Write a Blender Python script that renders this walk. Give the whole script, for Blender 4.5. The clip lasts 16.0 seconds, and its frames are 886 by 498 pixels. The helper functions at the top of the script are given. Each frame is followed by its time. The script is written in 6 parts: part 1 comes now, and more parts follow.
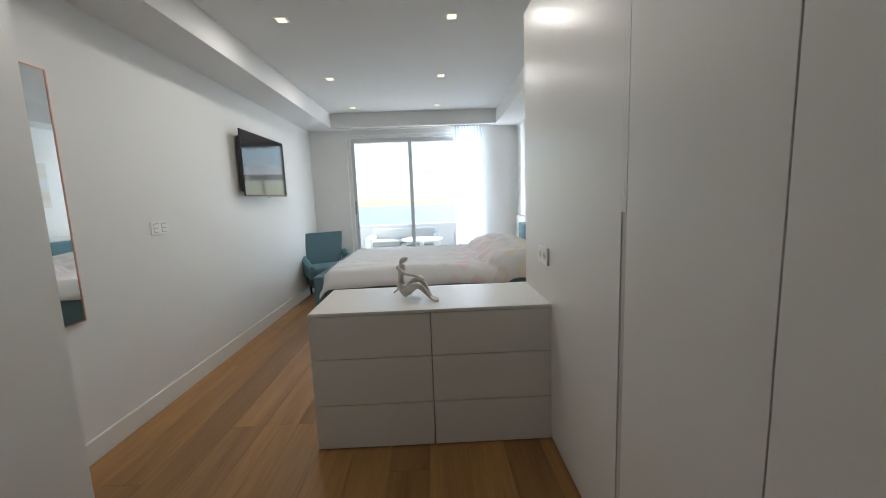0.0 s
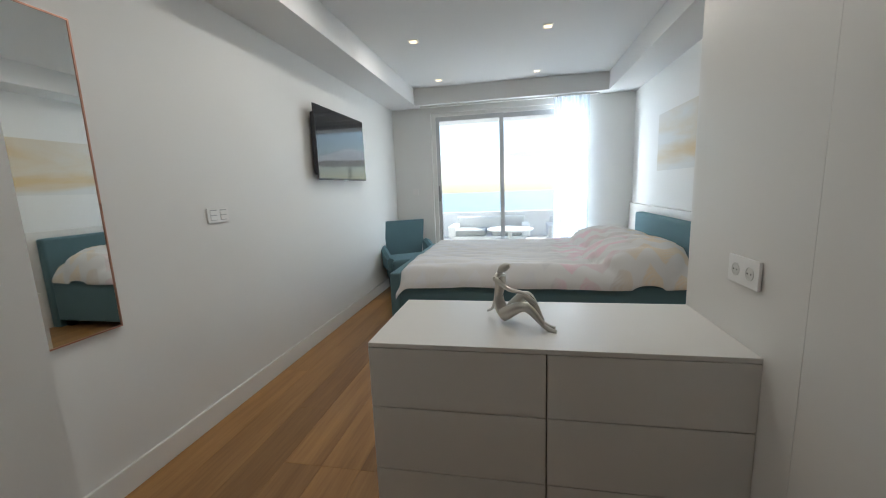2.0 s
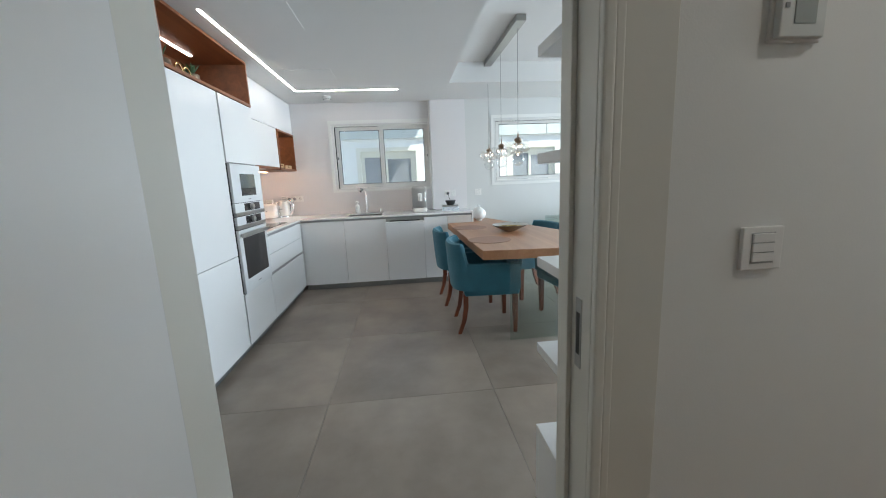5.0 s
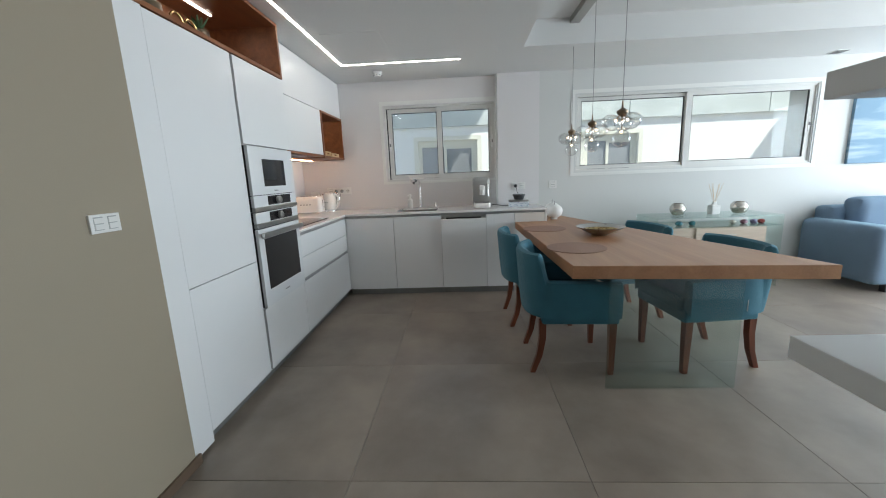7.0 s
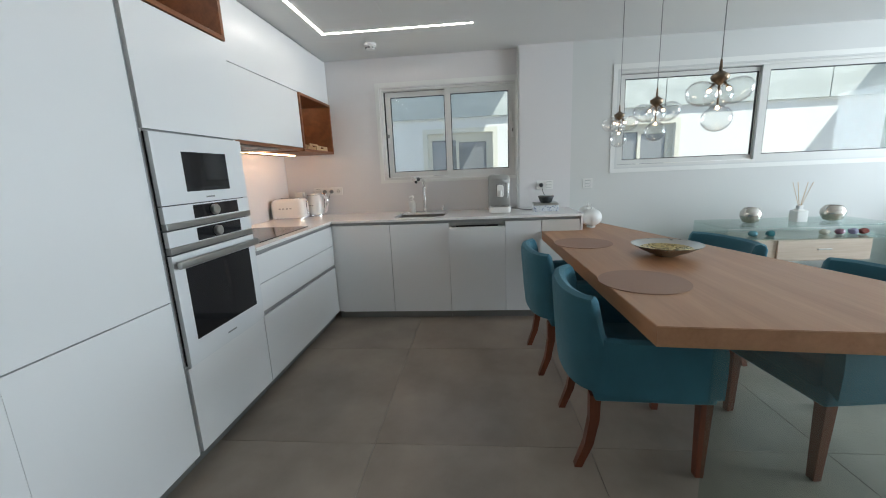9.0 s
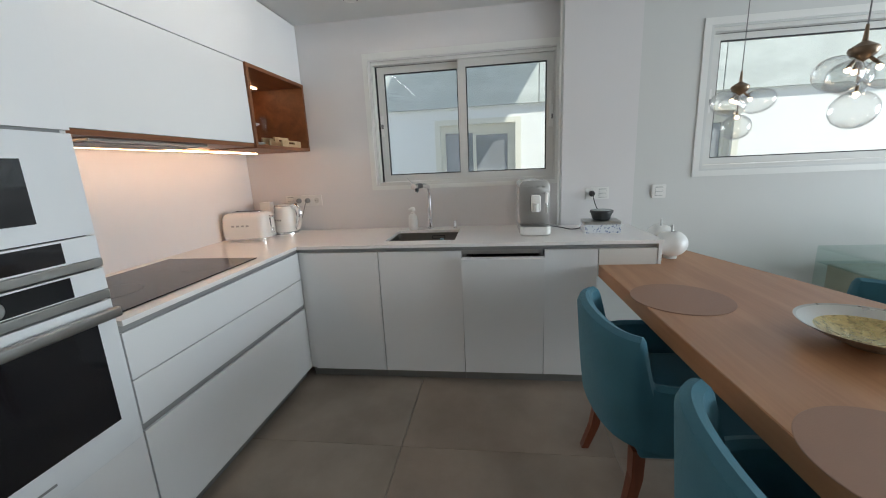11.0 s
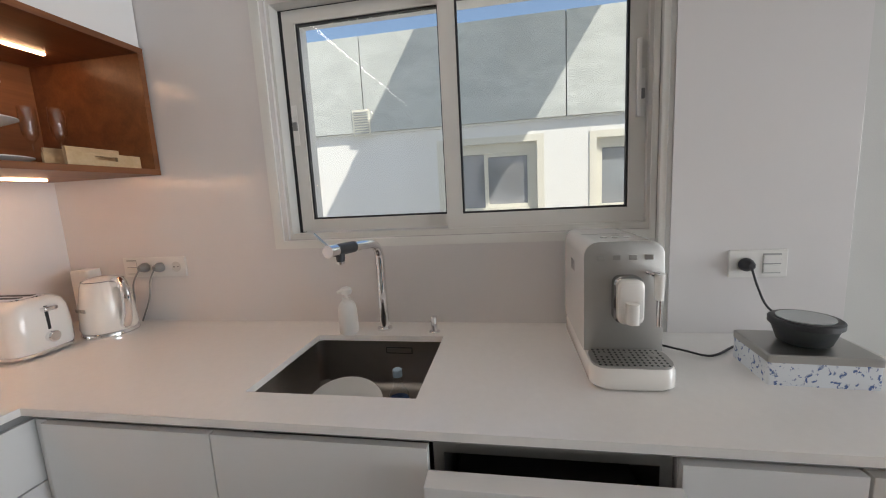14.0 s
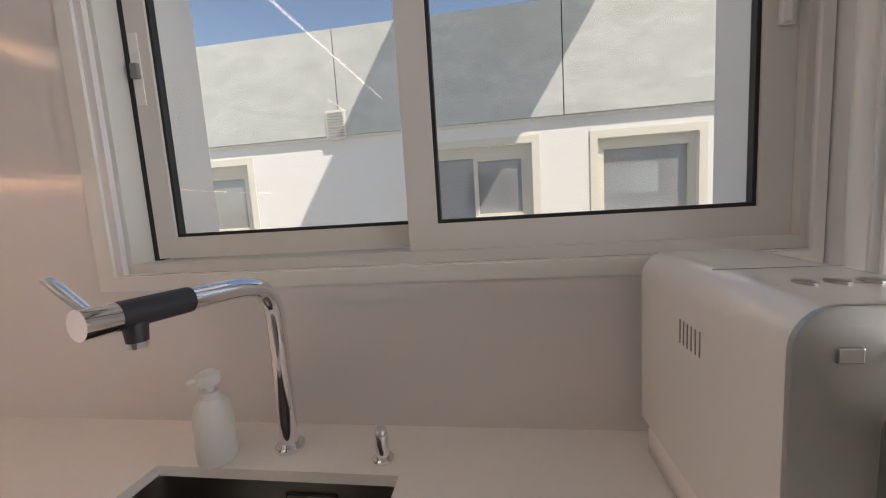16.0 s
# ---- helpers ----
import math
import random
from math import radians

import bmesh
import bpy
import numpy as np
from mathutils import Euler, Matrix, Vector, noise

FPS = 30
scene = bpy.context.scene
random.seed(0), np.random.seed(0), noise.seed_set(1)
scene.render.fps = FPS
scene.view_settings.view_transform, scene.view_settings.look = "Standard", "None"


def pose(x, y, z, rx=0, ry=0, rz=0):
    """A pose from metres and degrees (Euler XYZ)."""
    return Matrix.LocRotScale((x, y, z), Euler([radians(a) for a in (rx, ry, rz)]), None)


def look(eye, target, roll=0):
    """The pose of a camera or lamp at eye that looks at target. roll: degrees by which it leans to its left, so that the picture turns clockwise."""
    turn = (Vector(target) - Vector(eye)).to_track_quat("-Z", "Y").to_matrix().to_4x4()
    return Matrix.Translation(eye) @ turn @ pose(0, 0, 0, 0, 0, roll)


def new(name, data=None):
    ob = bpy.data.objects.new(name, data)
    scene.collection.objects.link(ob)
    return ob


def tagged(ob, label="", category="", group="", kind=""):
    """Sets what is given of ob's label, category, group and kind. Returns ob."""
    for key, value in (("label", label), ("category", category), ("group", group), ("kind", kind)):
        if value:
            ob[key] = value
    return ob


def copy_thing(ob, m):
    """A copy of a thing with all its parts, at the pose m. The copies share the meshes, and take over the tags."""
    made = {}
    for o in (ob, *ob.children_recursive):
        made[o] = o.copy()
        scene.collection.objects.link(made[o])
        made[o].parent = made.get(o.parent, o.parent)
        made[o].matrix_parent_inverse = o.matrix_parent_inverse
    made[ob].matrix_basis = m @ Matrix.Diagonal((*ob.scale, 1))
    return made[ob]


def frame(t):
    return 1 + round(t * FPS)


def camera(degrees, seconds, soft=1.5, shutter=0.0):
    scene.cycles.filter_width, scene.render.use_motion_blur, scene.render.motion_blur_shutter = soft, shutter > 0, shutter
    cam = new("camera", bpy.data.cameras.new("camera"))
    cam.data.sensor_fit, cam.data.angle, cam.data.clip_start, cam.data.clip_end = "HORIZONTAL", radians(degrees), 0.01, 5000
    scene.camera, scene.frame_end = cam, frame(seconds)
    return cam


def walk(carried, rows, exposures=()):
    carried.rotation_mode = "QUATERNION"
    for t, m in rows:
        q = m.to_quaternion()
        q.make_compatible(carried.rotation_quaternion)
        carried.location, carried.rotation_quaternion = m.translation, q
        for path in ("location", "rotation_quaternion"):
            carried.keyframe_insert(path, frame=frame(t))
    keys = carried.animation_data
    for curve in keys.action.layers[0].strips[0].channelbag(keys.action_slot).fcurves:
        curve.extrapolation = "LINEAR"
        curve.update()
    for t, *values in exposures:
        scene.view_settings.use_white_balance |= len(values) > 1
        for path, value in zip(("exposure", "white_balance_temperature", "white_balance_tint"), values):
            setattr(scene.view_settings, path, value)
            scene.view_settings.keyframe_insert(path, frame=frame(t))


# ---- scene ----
cam = camera(98.5, 16.0, soft=1.05)
PATH = [
    (0, (-0.485, 0.089, 1.314), (-0.445, 2.071, 1.049), -2.2),
    (0.5, (-0.487, 0.299, 1.319), (-0.559, 2.28, 1.054), -2.3),
    (1, (-0.523, 0.461, 1.288), (-0.727, 2.432, 1.016), -2.3),
    (1.5, (-0.6, 0.652, 1.294), (-0.906, 2.606, 0.995), -2.3),
    (2, (-0.616, 0.757, 1.292), (-1.0, 2.694, 0.976), -2.3),
    (2.5, (-0.661, 0.727, 1.259), (-1.383, 2.564, 0.937), -2.8),
    (3, (-0.718, 0.611, 1.29), (-2.071, 2.042, 0.945), -2.3),
    (3.5, (-0.801, 0.502, 1.297), (-2.476, 1.537, 0.949), -2.3),
    (4, (-0.9, 0.389, 1.303), (-2.74, 1.088, 0.947), -2.2),
    (4.5, (-1.026, 0.323, 1.305), (-2.951, 0.731, 0.95), -2.2),
    (5, (-1.27, 0.307, 1.338), (-3.229, 0.495, 0.982), -2.4),
    (5.2, (-1.335, 0.286, 1.341), (-3.299, 0.41, 0.983), -2.2),
    (7.5, (-2.27, 0.301, 1.295), (-4.227, 0.161, 0.908), -2.5),
    (8, (-2.458, 0.289, 1.308), (-4.41, 0.116, 0.91), -2.5),
    (8.5, (-2.642, 0.293, 1.299), (-4.594, 0.111, 0.901), -2.5),
    (9, (-2.891, 0.307, 1.318), (-4.843, 0.124, 0.92), -2.5),
    (9.2, (-2.988, 0.308, 1.314), (-4.938, 0.115, 0.914), -2.7),
    (11.3, (-4.102, 0.251, 1.388), (-6.038, -0.021, 0.965), -2.7),
    (11.5, (-4.214, 0.253, 1.383), (-6.152, -0.019, 0.97), -2.9),
    (12, (-4.506, 0.281, 1.395), (-6.447, 0.007, 1.0), -2.9),
    (12.5, (-4.807, 0.291, 1.397), (-6.754, 0.019, 1.028), -2.9),
    (13, (-5.026, 0.289, 1.383), (-6.976, -0.011, 1.053), -2.9),
    (13.5, (-5.274, 0.258, 1.401), (-7.223, -0.076, 1.107), -2.9),
    (14, (-5.459, 0.237, 1.403), (-7.408, -0.107, 1.118), -3.0),
    (14.5, (-5.73, 0.255, 1.407), (-7.669, -0.137, 1.113), -3.8),
    (15, (-5.933, 0.256, 1.395), (-7.868, -0.15, 1.094), -4.0),
    (15.5, (-6.054, 0.204, 1.379), (-8.009, -0.131, 1.122), -3.6),
    (16, (-6.115, 0.189, 1.364), (-8.08, -0.103, 1.134), -3.6),
]
walk(cam, [(t, look(eye, target, roll)) for t, eye, target, roll in PATH],
     exposures=[(0.0, 1.33, 6150, 9), (2.5, 1.24, 6100, 8), (3.5, 1.30, 6100, 8), (5.0, 1.20, 6100, 7), (7.5, 0.72, 6350, 8),
                (9.0, 0.72, 6300, 7), (12.0, 0.65, 6550, 10), (13.0, 0.63, 6700, 12), (14.0, 0.56, 6950, 15), (15.0, 0.46, 7400, 20), (16.0, 0.39, 7350, 20)])

# ---- world, sun and daylight ----
world = bpy.data.worlds.new("sky")
scene.world = world
world.use_nodes = True
wn = world.node_tree
sky = wn.nodes.new("ShaderNodeTexSky")
sky.sky_type = "NISHITA"
sky.sun_disc = False
sky.dust_density, sky.ozone_density = 1.0, 1.0
SUN_WAY = Vector((-0.42, -0.63, -1.0)).normalized()
sky.sun_elevation = math.asin(-SUN_WAY.z)
sky.sun_rotation = math.atan2(-SUN_WAY.x, -SUN_WAY.y)
wn.nodes["Background"].inputs["Strength"].default_value = 0.15
wn.links.new(sky.outputs["Color"], wn.nodes["Background"].inputs["Color"])


def lamp(name, kind, m, energy, color=(1, 1, 1), size=None):
    data = bpy.data.lights.new(name, kind)
    data.energy, data.color = energy, color
    if kind == "AREA":
        data.shape = "RECTANGLE"
        data.size, data.size_y = size
    if kind == "SUN":
        data.angle = radians(0.5)
    if kind in ("POINT", "SPOT") and size:
        data.shadow_soft_size = size
    ob = new(name, data)
    ob.matrix_world = m
    return ob


lamp("sun", "SUN", look((0, 0, 0), SUN_WAY), 5.0, (1.0, 0.95, 0.88))
# stand-in lamps for daylight: living room's unseen glazed front, bedroom's slider behind the curtain
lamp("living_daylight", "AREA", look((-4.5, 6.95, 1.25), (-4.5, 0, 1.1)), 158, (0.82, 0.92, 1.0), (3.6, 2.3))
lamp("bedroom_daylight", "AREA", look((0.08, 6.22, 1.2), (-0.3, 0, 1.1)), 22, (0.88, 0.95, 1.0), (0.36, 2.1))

# ---- materials ----


def material(name):
    m = bpy.data.materials.new(name)
    m.use_nodes = True
    return m, m.node_tree, m.node_tree.nodes["Principled BSDF"]


def plain(name, color, rough=0.5, metal=0.0, vary=0.06, scale=6.0, bump=0.0, grain=120.0, coat=0.0, rough_vary=0.08, per_object=0.0, spec=0.5):
    """A surface with soft colour variation, roughness variation and a fine relief."""
    m, nt, b = material(name)
    n, l = nt.nodes, nt.links
    co = n.new("ShaderNodeTexCoord")
    big = n.new("ShaderNodeTexNoise")
    big.inputs["Scale"].default_value = scale
    big.inputs["Detail"].default_value = 5
    l.new(co.outputs["Object"], big.inputs["Vector"])
    mix = n.new("ShaderNodeMix")
    mix.data_type = "RGBA"
    c = Vector(color)
    mix.inputs[6].default_value = (*(c * (1 - vary)), 1)
    mix.inputs[7].default_value = (*[min(1, q) for q in (c * (1 + vary))], 1)
    l.new(big.outputs["Fac"], mix.inputs[0])
    out = mix.outputs[2]
    if per_object:
        info = n.new("ShaderNodeObjectInfo")
        hsv = n.new("ShaderNodeHueSaturation")
        rng = n.new("ShaderNodeMapRange")
        rng.inputs["To Min"].default_value, rng.inputs["To Max"].default_value = 1 - per_object, 1 + per_object
        l.new(info.outputs["Random"], rng.inputs["Value"])
        l.new(rng.outputs["Result"], hsv.inputs["Value"])
        l.new(out, hsv.inputs["Color"])
        out = hsv.outputs["Color"]
    l.new(out, b.inputs["Base Color"])
    rr = n.new("ShaderNodeMapRange")
    rr.inputs["To Min"].default_value, rr.inputs["To Max"].default_value = max(0.02, rough - rough_vary), min(1, rough + rough_vary)
    l.new(big.outputs["Fac"], rr.inputs["Value"])
    l.new(rr.outputs["Result"], b.inputs["Roughness"])
    b.inputs["Metallic"].default_value = metal
    b.inputs["Specular IOR Level"].default_value = spec
    b.inputs["Coat Weight"].default_value = coat
    b.inputs["Coat Roughness"].default_value = 0.12
    if bump:
        fine = n.new("ShaderNodeTexNoise")
        fine.inputs["Scale"].default_value = grain
        fine.inputs["Detail"].default_value = 3
        l.new(co.outputs["Object"], fine.inputs["Vector"])
        bp = n.new("ShaderNodeBump")
        bp.inputs["Strength"].default_value = bump
        bp.inputs["Distance"].default_value = 0.002
        l.new(fine.outputs["Fac"], bp.inputs["Height"])
        l.new(bp.outputs["Normal"], b.inputs["Normal"])
    return m


def wood(name, dark, light, rough=0.42, axis="Y", grain=9.0, per_object=0.12, knots=0.0, bump=0.15):
    """Wood whose grain runs along one axis of its object."""
    m, nt, b = material(name)
    n, l = nt.nodes, nt.links
    co = n.new("ShaderNodeTexCoord")
    info = n.new("ShaderNodeObjectInfo")
    add = n.new("ShaderNodeVectorMath")
    add.operation = "MULTIPLY_ADD"
    add.inputs[1].default_value = (1, 1, 1)
    off = n.new("ShaderNodeVectorMath")
    off.operation = "SCALE"
    off.inputs[0].default_value = (17.3, 9.1, 5.7)
    l.new(info.outputs["Random"], off.inputs["Scale"])
    l.new(co.outputs["Object"], add.inputs[0])
    l.new(off.outputs["Vector"], add.inputs[2])
    mp = n.new("ShaderNodeMapping")
    s = {"X": (0.06, 1, 1), "Y": (1, 0.06, 1), "Z": (1, 1, 0.06)}[axis]
    mp.inputs["Scale"].default_value = [q * grain for q in s]
    l.new(add.outputs["Vector"], mp.inputs["Vector"])
    a = n.new("ShaderNodeTexNoise")
    a.inputs["Scale"].default_value, a.inputs["Detail"].default_value, a.inputs["Distortion"].default_value = 1.0, 6, 0.9
    l.new(mp.outputs["Vector"], a.inputs["Vector"])
    fine = n.new("ShaderNodeTexNoise")
    fine.inputs["Scale"].default_value, fine.inputs["Detail"].default_value = 9.0, 3
    l.new(mp.outputs["Vector"], fine.inputs["Vector"])
    blend = n.new("ShaderNodeMix")
    blend.inputs[0].default_value = 0.3
    l.new(a.outputs["Fac"], blend.inputs[2])
    l.new(fine.outputs["Fac"], blend.inputs[3])
    ramp = n.new("ShaderNodeValToRGB")
    ramp.color_ramp.elements[0].position, ramp.color_ramp.elements[1].position = 0.32, 0.68
    ramp.color_ramp.elements[0].color = (*dark, 1)
    ramp.color_ramp.elements[1].color = (*light, 1)
    l.new(blend.outputs[0], ramp.inputs["Fac"])
    hsv = n.new("ShaderNodeHueSaturation")
    rng = n.new("ShaderNodeMapRange")
    rng.inputs["To Min"].default_value, rng.inputs["To Max"].default_value = 1 - per_object, 1 + per_object
    l.new(info.outputs["Random"], rng.inputs["Value"])
    l.new(rng.outputs["Result"], hsv.inputs["Value"])
    l.new(ramp.outputs["Color"], hsv.inputs["Color"])
    out = hsv.outputs["Color"]
    if knots:
        vor = n.new("ShaderNodeTexVoronoi")
        vor.inputs["Scale"].default_value = 1.15
        mp2 = n.new("ShaderNodeMapping")
        mp2.inputs["Scale"].default_value = (1, 0.55, 1)
        l.new(add.outputs["Vector"], mp2.inputs["Vector"])
        l.new(mp2.outputs["Vector"], vor.inputs["Vector"])
        kr = n.new("ShaderNodeMapRange")
        kr.inputs["From Min"].default_value, kr.inputs["From Max"].default_value = 0.012, 0.035
        kr.inputs["To Min"].default_value, kr.inputs["To Max"].default_value = knots, 0.0
        l.new(vor.outputs["Distance"], kr.inputs["Value"])
        km = n.new("ShaderNodeMix")
        km.data_type = "RGBA"
        km.inputs[7].default_value = (0.05, 0.025, 0.012, 1)
        l.new(kr.outputs["Result"], km.inputs[0])
        l.new(out, km.inputs[6])
        out = km.outputs[2]
    l.new(out, b.inputs["Base Color"])
    b.inputs["Roughness"].default_value = rough
    bp = n.new("ShaderNodeBump")
    bp.inputs["Strength"].default_value, bp.inputs["Distance"].default_value = bump, 0.0015
    l.new(fine.outputs["Fac"], bp.inputs["Height"])
    l.new(bp.outputs["Normal"], b.inputs["Normal"])
    return m


def glow(name, color, strength):
    m, nt, b = material(name)
    b.inputs["Base Color"].default_value = (0.8, 0.8, 0.8, 1)
    b.inputs["Emission Color"].default_value = (*color, 1)
    b.inputs["Emission Strength"].default_value = strength
    return m


def glass(name, color=(1, 1, 1), rough=0.0, ior=1.45):
    m, nt, b = material(name)
    b.inputs["Base Color"].default_value = (*color, 1)
    b.inputs["Transmission Weight"].default_value = 1.0
    b.inputs["Roughness"].default_value = rough
    b.inputs["IOR"].default_value = ior
    return m


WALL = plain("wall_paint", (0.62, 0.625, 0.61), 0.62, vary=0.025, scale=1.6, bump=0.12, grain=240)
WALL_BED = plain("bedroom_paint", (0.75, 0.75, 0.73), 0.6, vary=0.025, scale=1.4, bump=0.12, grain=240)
BEIGE = plain("beige_paint", (0.335, 0.282, 0.208), 0.6, vary=0.03, scale=1.5, bump=0.12, grain=240)
CLAD = plain("gloss_cladding", (0.73, 0.71, 0.71), 0.16, vary=0.008, scale=0.8, rough_vary=0.01)
CEIL = plain("ceiling_paint", (0.70, 0.70, 0.69), 0.75, vary=0.02, scale=1.2, bump=0.08, grain=200)
TRIM = plain("white_trim", (0.76, 0.76, 0.735), 0.4, vary=0.02, scale=3)
CASING = plain("door_casing_paint", (0.66, 0.645, 0.59), 0.38, vary=0.03, scale=4)
LACQ = plain("white_lacquer", (0.83, 0.83, 0.83), 0.26, vary=0.006, scale=0.8, coat=0.12, rough_vary=0.01)
LACQ_W = plain("warm_white_lacquer", (0.69, 0.67, 0.635), 0.36, vary=0.008, scale=0.8, rough_vary=0.015)
STONE = plain("white_quartz", (0.89, 0.87, 0.85), 0.14, vary=0.03, scale=60, rough_vary=0.03)
GAP = plain("shadow_gap_metal", (0.34, 0.34, 0.34), 0.4, metal=0.4, vary=0.05)
# Near black for backings, and for the shade inside holes, slots and the tub.
DARK = plain("dark_gap", (0.03, 0.03, 0.03), 0.7)
PLINTH = plain("plinth_metal", (0.30, 0.30, 0.29), 0.38, metal=0.7, vary=0.08, scale=3)
ALU = plain("window_aluminium", (0.66, 0.655, 0.63), 0.42, metal=0.0, vary=0.03, scale=5, bump=0.05, grain=300)
RUBBER = plain("black_gasket", (0.015, 0.016, 0.018), 0.6)
STEEL = plain("brushed_steel", (0.44, 0.435, 0.42), 0.34, metal=1.0, vary=0.06, scale=30)
SINKM = plain("sink_steel", (0.30, 0.28, 0.26), 0.33, metal=1.0, vary=0.08, scale=20)
CHROME = plain("chrome", (0.85, 0.85, 0.86), 0.06, metal=1.0, vary=0.02, rough_vary=0.03)
BRONZE = plain("bronze_cap", (0.23, 0.17, 0.12), 0.3, metal=1.0, vary=0.1)
BLACKG = plain("black_glass", (0.012, 0.012, 0.014), 0.06, vary=0.1, rough_vary=0.02)
HOBG = plain("hob_glass", (0.012, 0.012, 0.014), 0.12, vary=0.1, rough_vary=0.02, spec=0.28)
BLACKP = plain("black_plastic", (0.025, 0.026, 0.03), 0.45, vary=0.1)
GREYP = plain("grey_plastic", (0.22, 0.22, 0.22), 0.45)
WHITEP = plain("white_plastic", (0.78, 0.77, 0.75), 0.3, vary=0.02)
WHITEG = plain("white_appliance_glass", (0.78, 0.79, 0.80), 0.07, vary=0.01, rough_vary=0.02)
ENAMEL = plain("cream_enamel", (0.86, 0.84, 0.805), 0.13, vary=0.015, coat=0.4, rough_vary=0.03)
VELVET = plain("teal_velvet", (0.042, 0.138, 0.188), 0.85, vary=0.22, scale=7, bump=0.5, grain=420, spec=0.2)
TEAL = plain("teal_upholstery", (0.095, 0.165, 0.188), 0.85, vary=0.1, scale=5, bump=0.5, grain=380, spec=0.2)
SOFA = plain("blue_sofa_fabric", (0.16, 0.22, 0.30), 0.9, vary=0.1, scale=6, bump=0.5, grain=300, spec=0.2)
for m_ in (VELVET, TEAL, SOFA):
    m_.node_tree.nodes["Principled BSDF"].inputs["Sheen Weight"].default_value = 0.35
    m_.node_tree.nodes["Principled BSDF"].inputs["Sheen Tint"].default_value = (0.55, 0.85, 0.95, 1)
LEG = wood("reddish_leg_wood", (0.11, 0.028, 0.012), (0.21, 0.058, 0.026), 0.35, "Z", 14)
OAK = wood("oak_floor", (0.20, 0.092, 0.027), (0.37, 0.198, 0.066), 0.36, "Y", 8, 0.2, knots=0.85)
TABLE = wood("walnut_table", (0.36, 0.170, 0.080), (0.48, 0.250, 0.128), 0.38, "X", 9, 0.0)
WALNUT = wood("walnut_niche", (0.15, 0.050, 0.018), (0.26, 0.095, 0.034), 0.42, "X", 12, 0.03)
PALEWOOD = wood("pale_drawer_wood", (0.42, 0.33, 0.25), (0.58, 0.48, 0.38), 0.5, "Y", 10, 0.05)
TRAY = wood("light_tray_wood", (0.55, 0.37, 0.20), (0.68, 0.50, 0.30), 0.5, "Y", 12, 0.08)
PLACEMAT = plain("placemat_leather", (0.33, 0.19, 0.132), 0.55, vary=0.08, scale=14, bump=0.3, grain=260)
SILVER = plain("silver_statue", (0.55, 0.53, 0.49), 0.3, metal=0.85, vary=0.08, scale=14)
CERAM = plain("white_ceramic", (0.80, 0.80, 0.78), 0.3, vary=0.02)
MACHINE_STEEL = plain("soft_brushed_steel", (0.47, 0.465, 0.45), 0.42, metal=0.75, vary=0.04, scale=24)
GREYC = plain("grey_ceramic", (0.40, 0.41, 0.40), 0.6, vary=0.06, scale=8)


def concrete_material():
    """Cast concrete with cloudy laitance and fine pores."""
    m = plain("facade_concrete", (0.58, 0.60, 0.575), 0.85, vary=0.09, scale=0.9, bump=0.3, grain=60)
    n, l = m.node_tree.nodes, m.node_tree.links
    b = n["Principled BSDF"]
    base = b.inputs["Base Color"].links[0].from_socket
    co = n.new("ShaderNodeTexCoord")
    mp = n.new("ShaderNodeMapping")
    mp.inputs["Scale"].default_value = (1, 1.2, 2.6)
    l.new(co.outputs["Object"], mp.inputs["Vector"])
    for scale, lo, hi, dark in ((1.3, 0.40, 0.66, 0.91), (7.0, 0.42, 0.75, 0.94)):
        cloud = n.new("ShaderNodeTexNoise")
        cloud.inputs["Scale"].default_value, cloud.inputs["Detail"].default_value, cloud.inputs["Distortion"].default_value = scale, 7, 0.8
        l.new(mp.outputs["Vector"], cloud.inputs["Vector"])
        rg = n.new("ShaderNodeMapRange")
        rg.inputs["From Min"].default_value, rg.inputs["From Max"].default_value = lo, hi
        rg.inputs["To Min"].default_value, rg.inputs["To Max"].default_value = dark, 1.06
        l.new(cloud.outputs["Fac"], rg.inputs["Value"])
        hs = n.new("ShaderNodeHueSaturation")
        l.new(rg.outputs["Result"], hs.inputs["Value"])
        l.new(base, hs.inputs["Color"])
        base = hs.outputs["Color"]
    l.new(base, b.inputs["Base Color"])
    return m


CONC = concrete_material()
RENDER = plain("white_render", (0.80, 0.79, 0.765), 0.8, vary=0.03, scale=1.2, bump=0.3, grain=150)
FARWIN = plain("far_window_frame", (0.72, 0.69, 0.60), 0.5, vary=0.03)
TERRACE = plain("terrace_stone", (0.55, 0.53, 0.50), 0.7, vary=0.08, scale=2)
GROUND = plain("outside_ground", (0.50, 0.46, 0.40), 0.9, vary=0.2, scale=0.3)
SEA = plain("sea_water", (0.06, 0.13, 0.20), 0.2, vary=0.1, scale=0.02)
LEAF = plain("succulent_leaf", (0.05, 0.11, 0.045), 0.5, vary=0.25, scale=20)
MIRROR = plain("mirror_silver", (0.90, 0.92, 0.91), 0.01, metal=1.0, vary=0.0, rough_vary=0.01)
COPPER = plain("rose_copper", (0.55, 0.30, 0.22), 0.3, metal=1.0, vary=0.05)


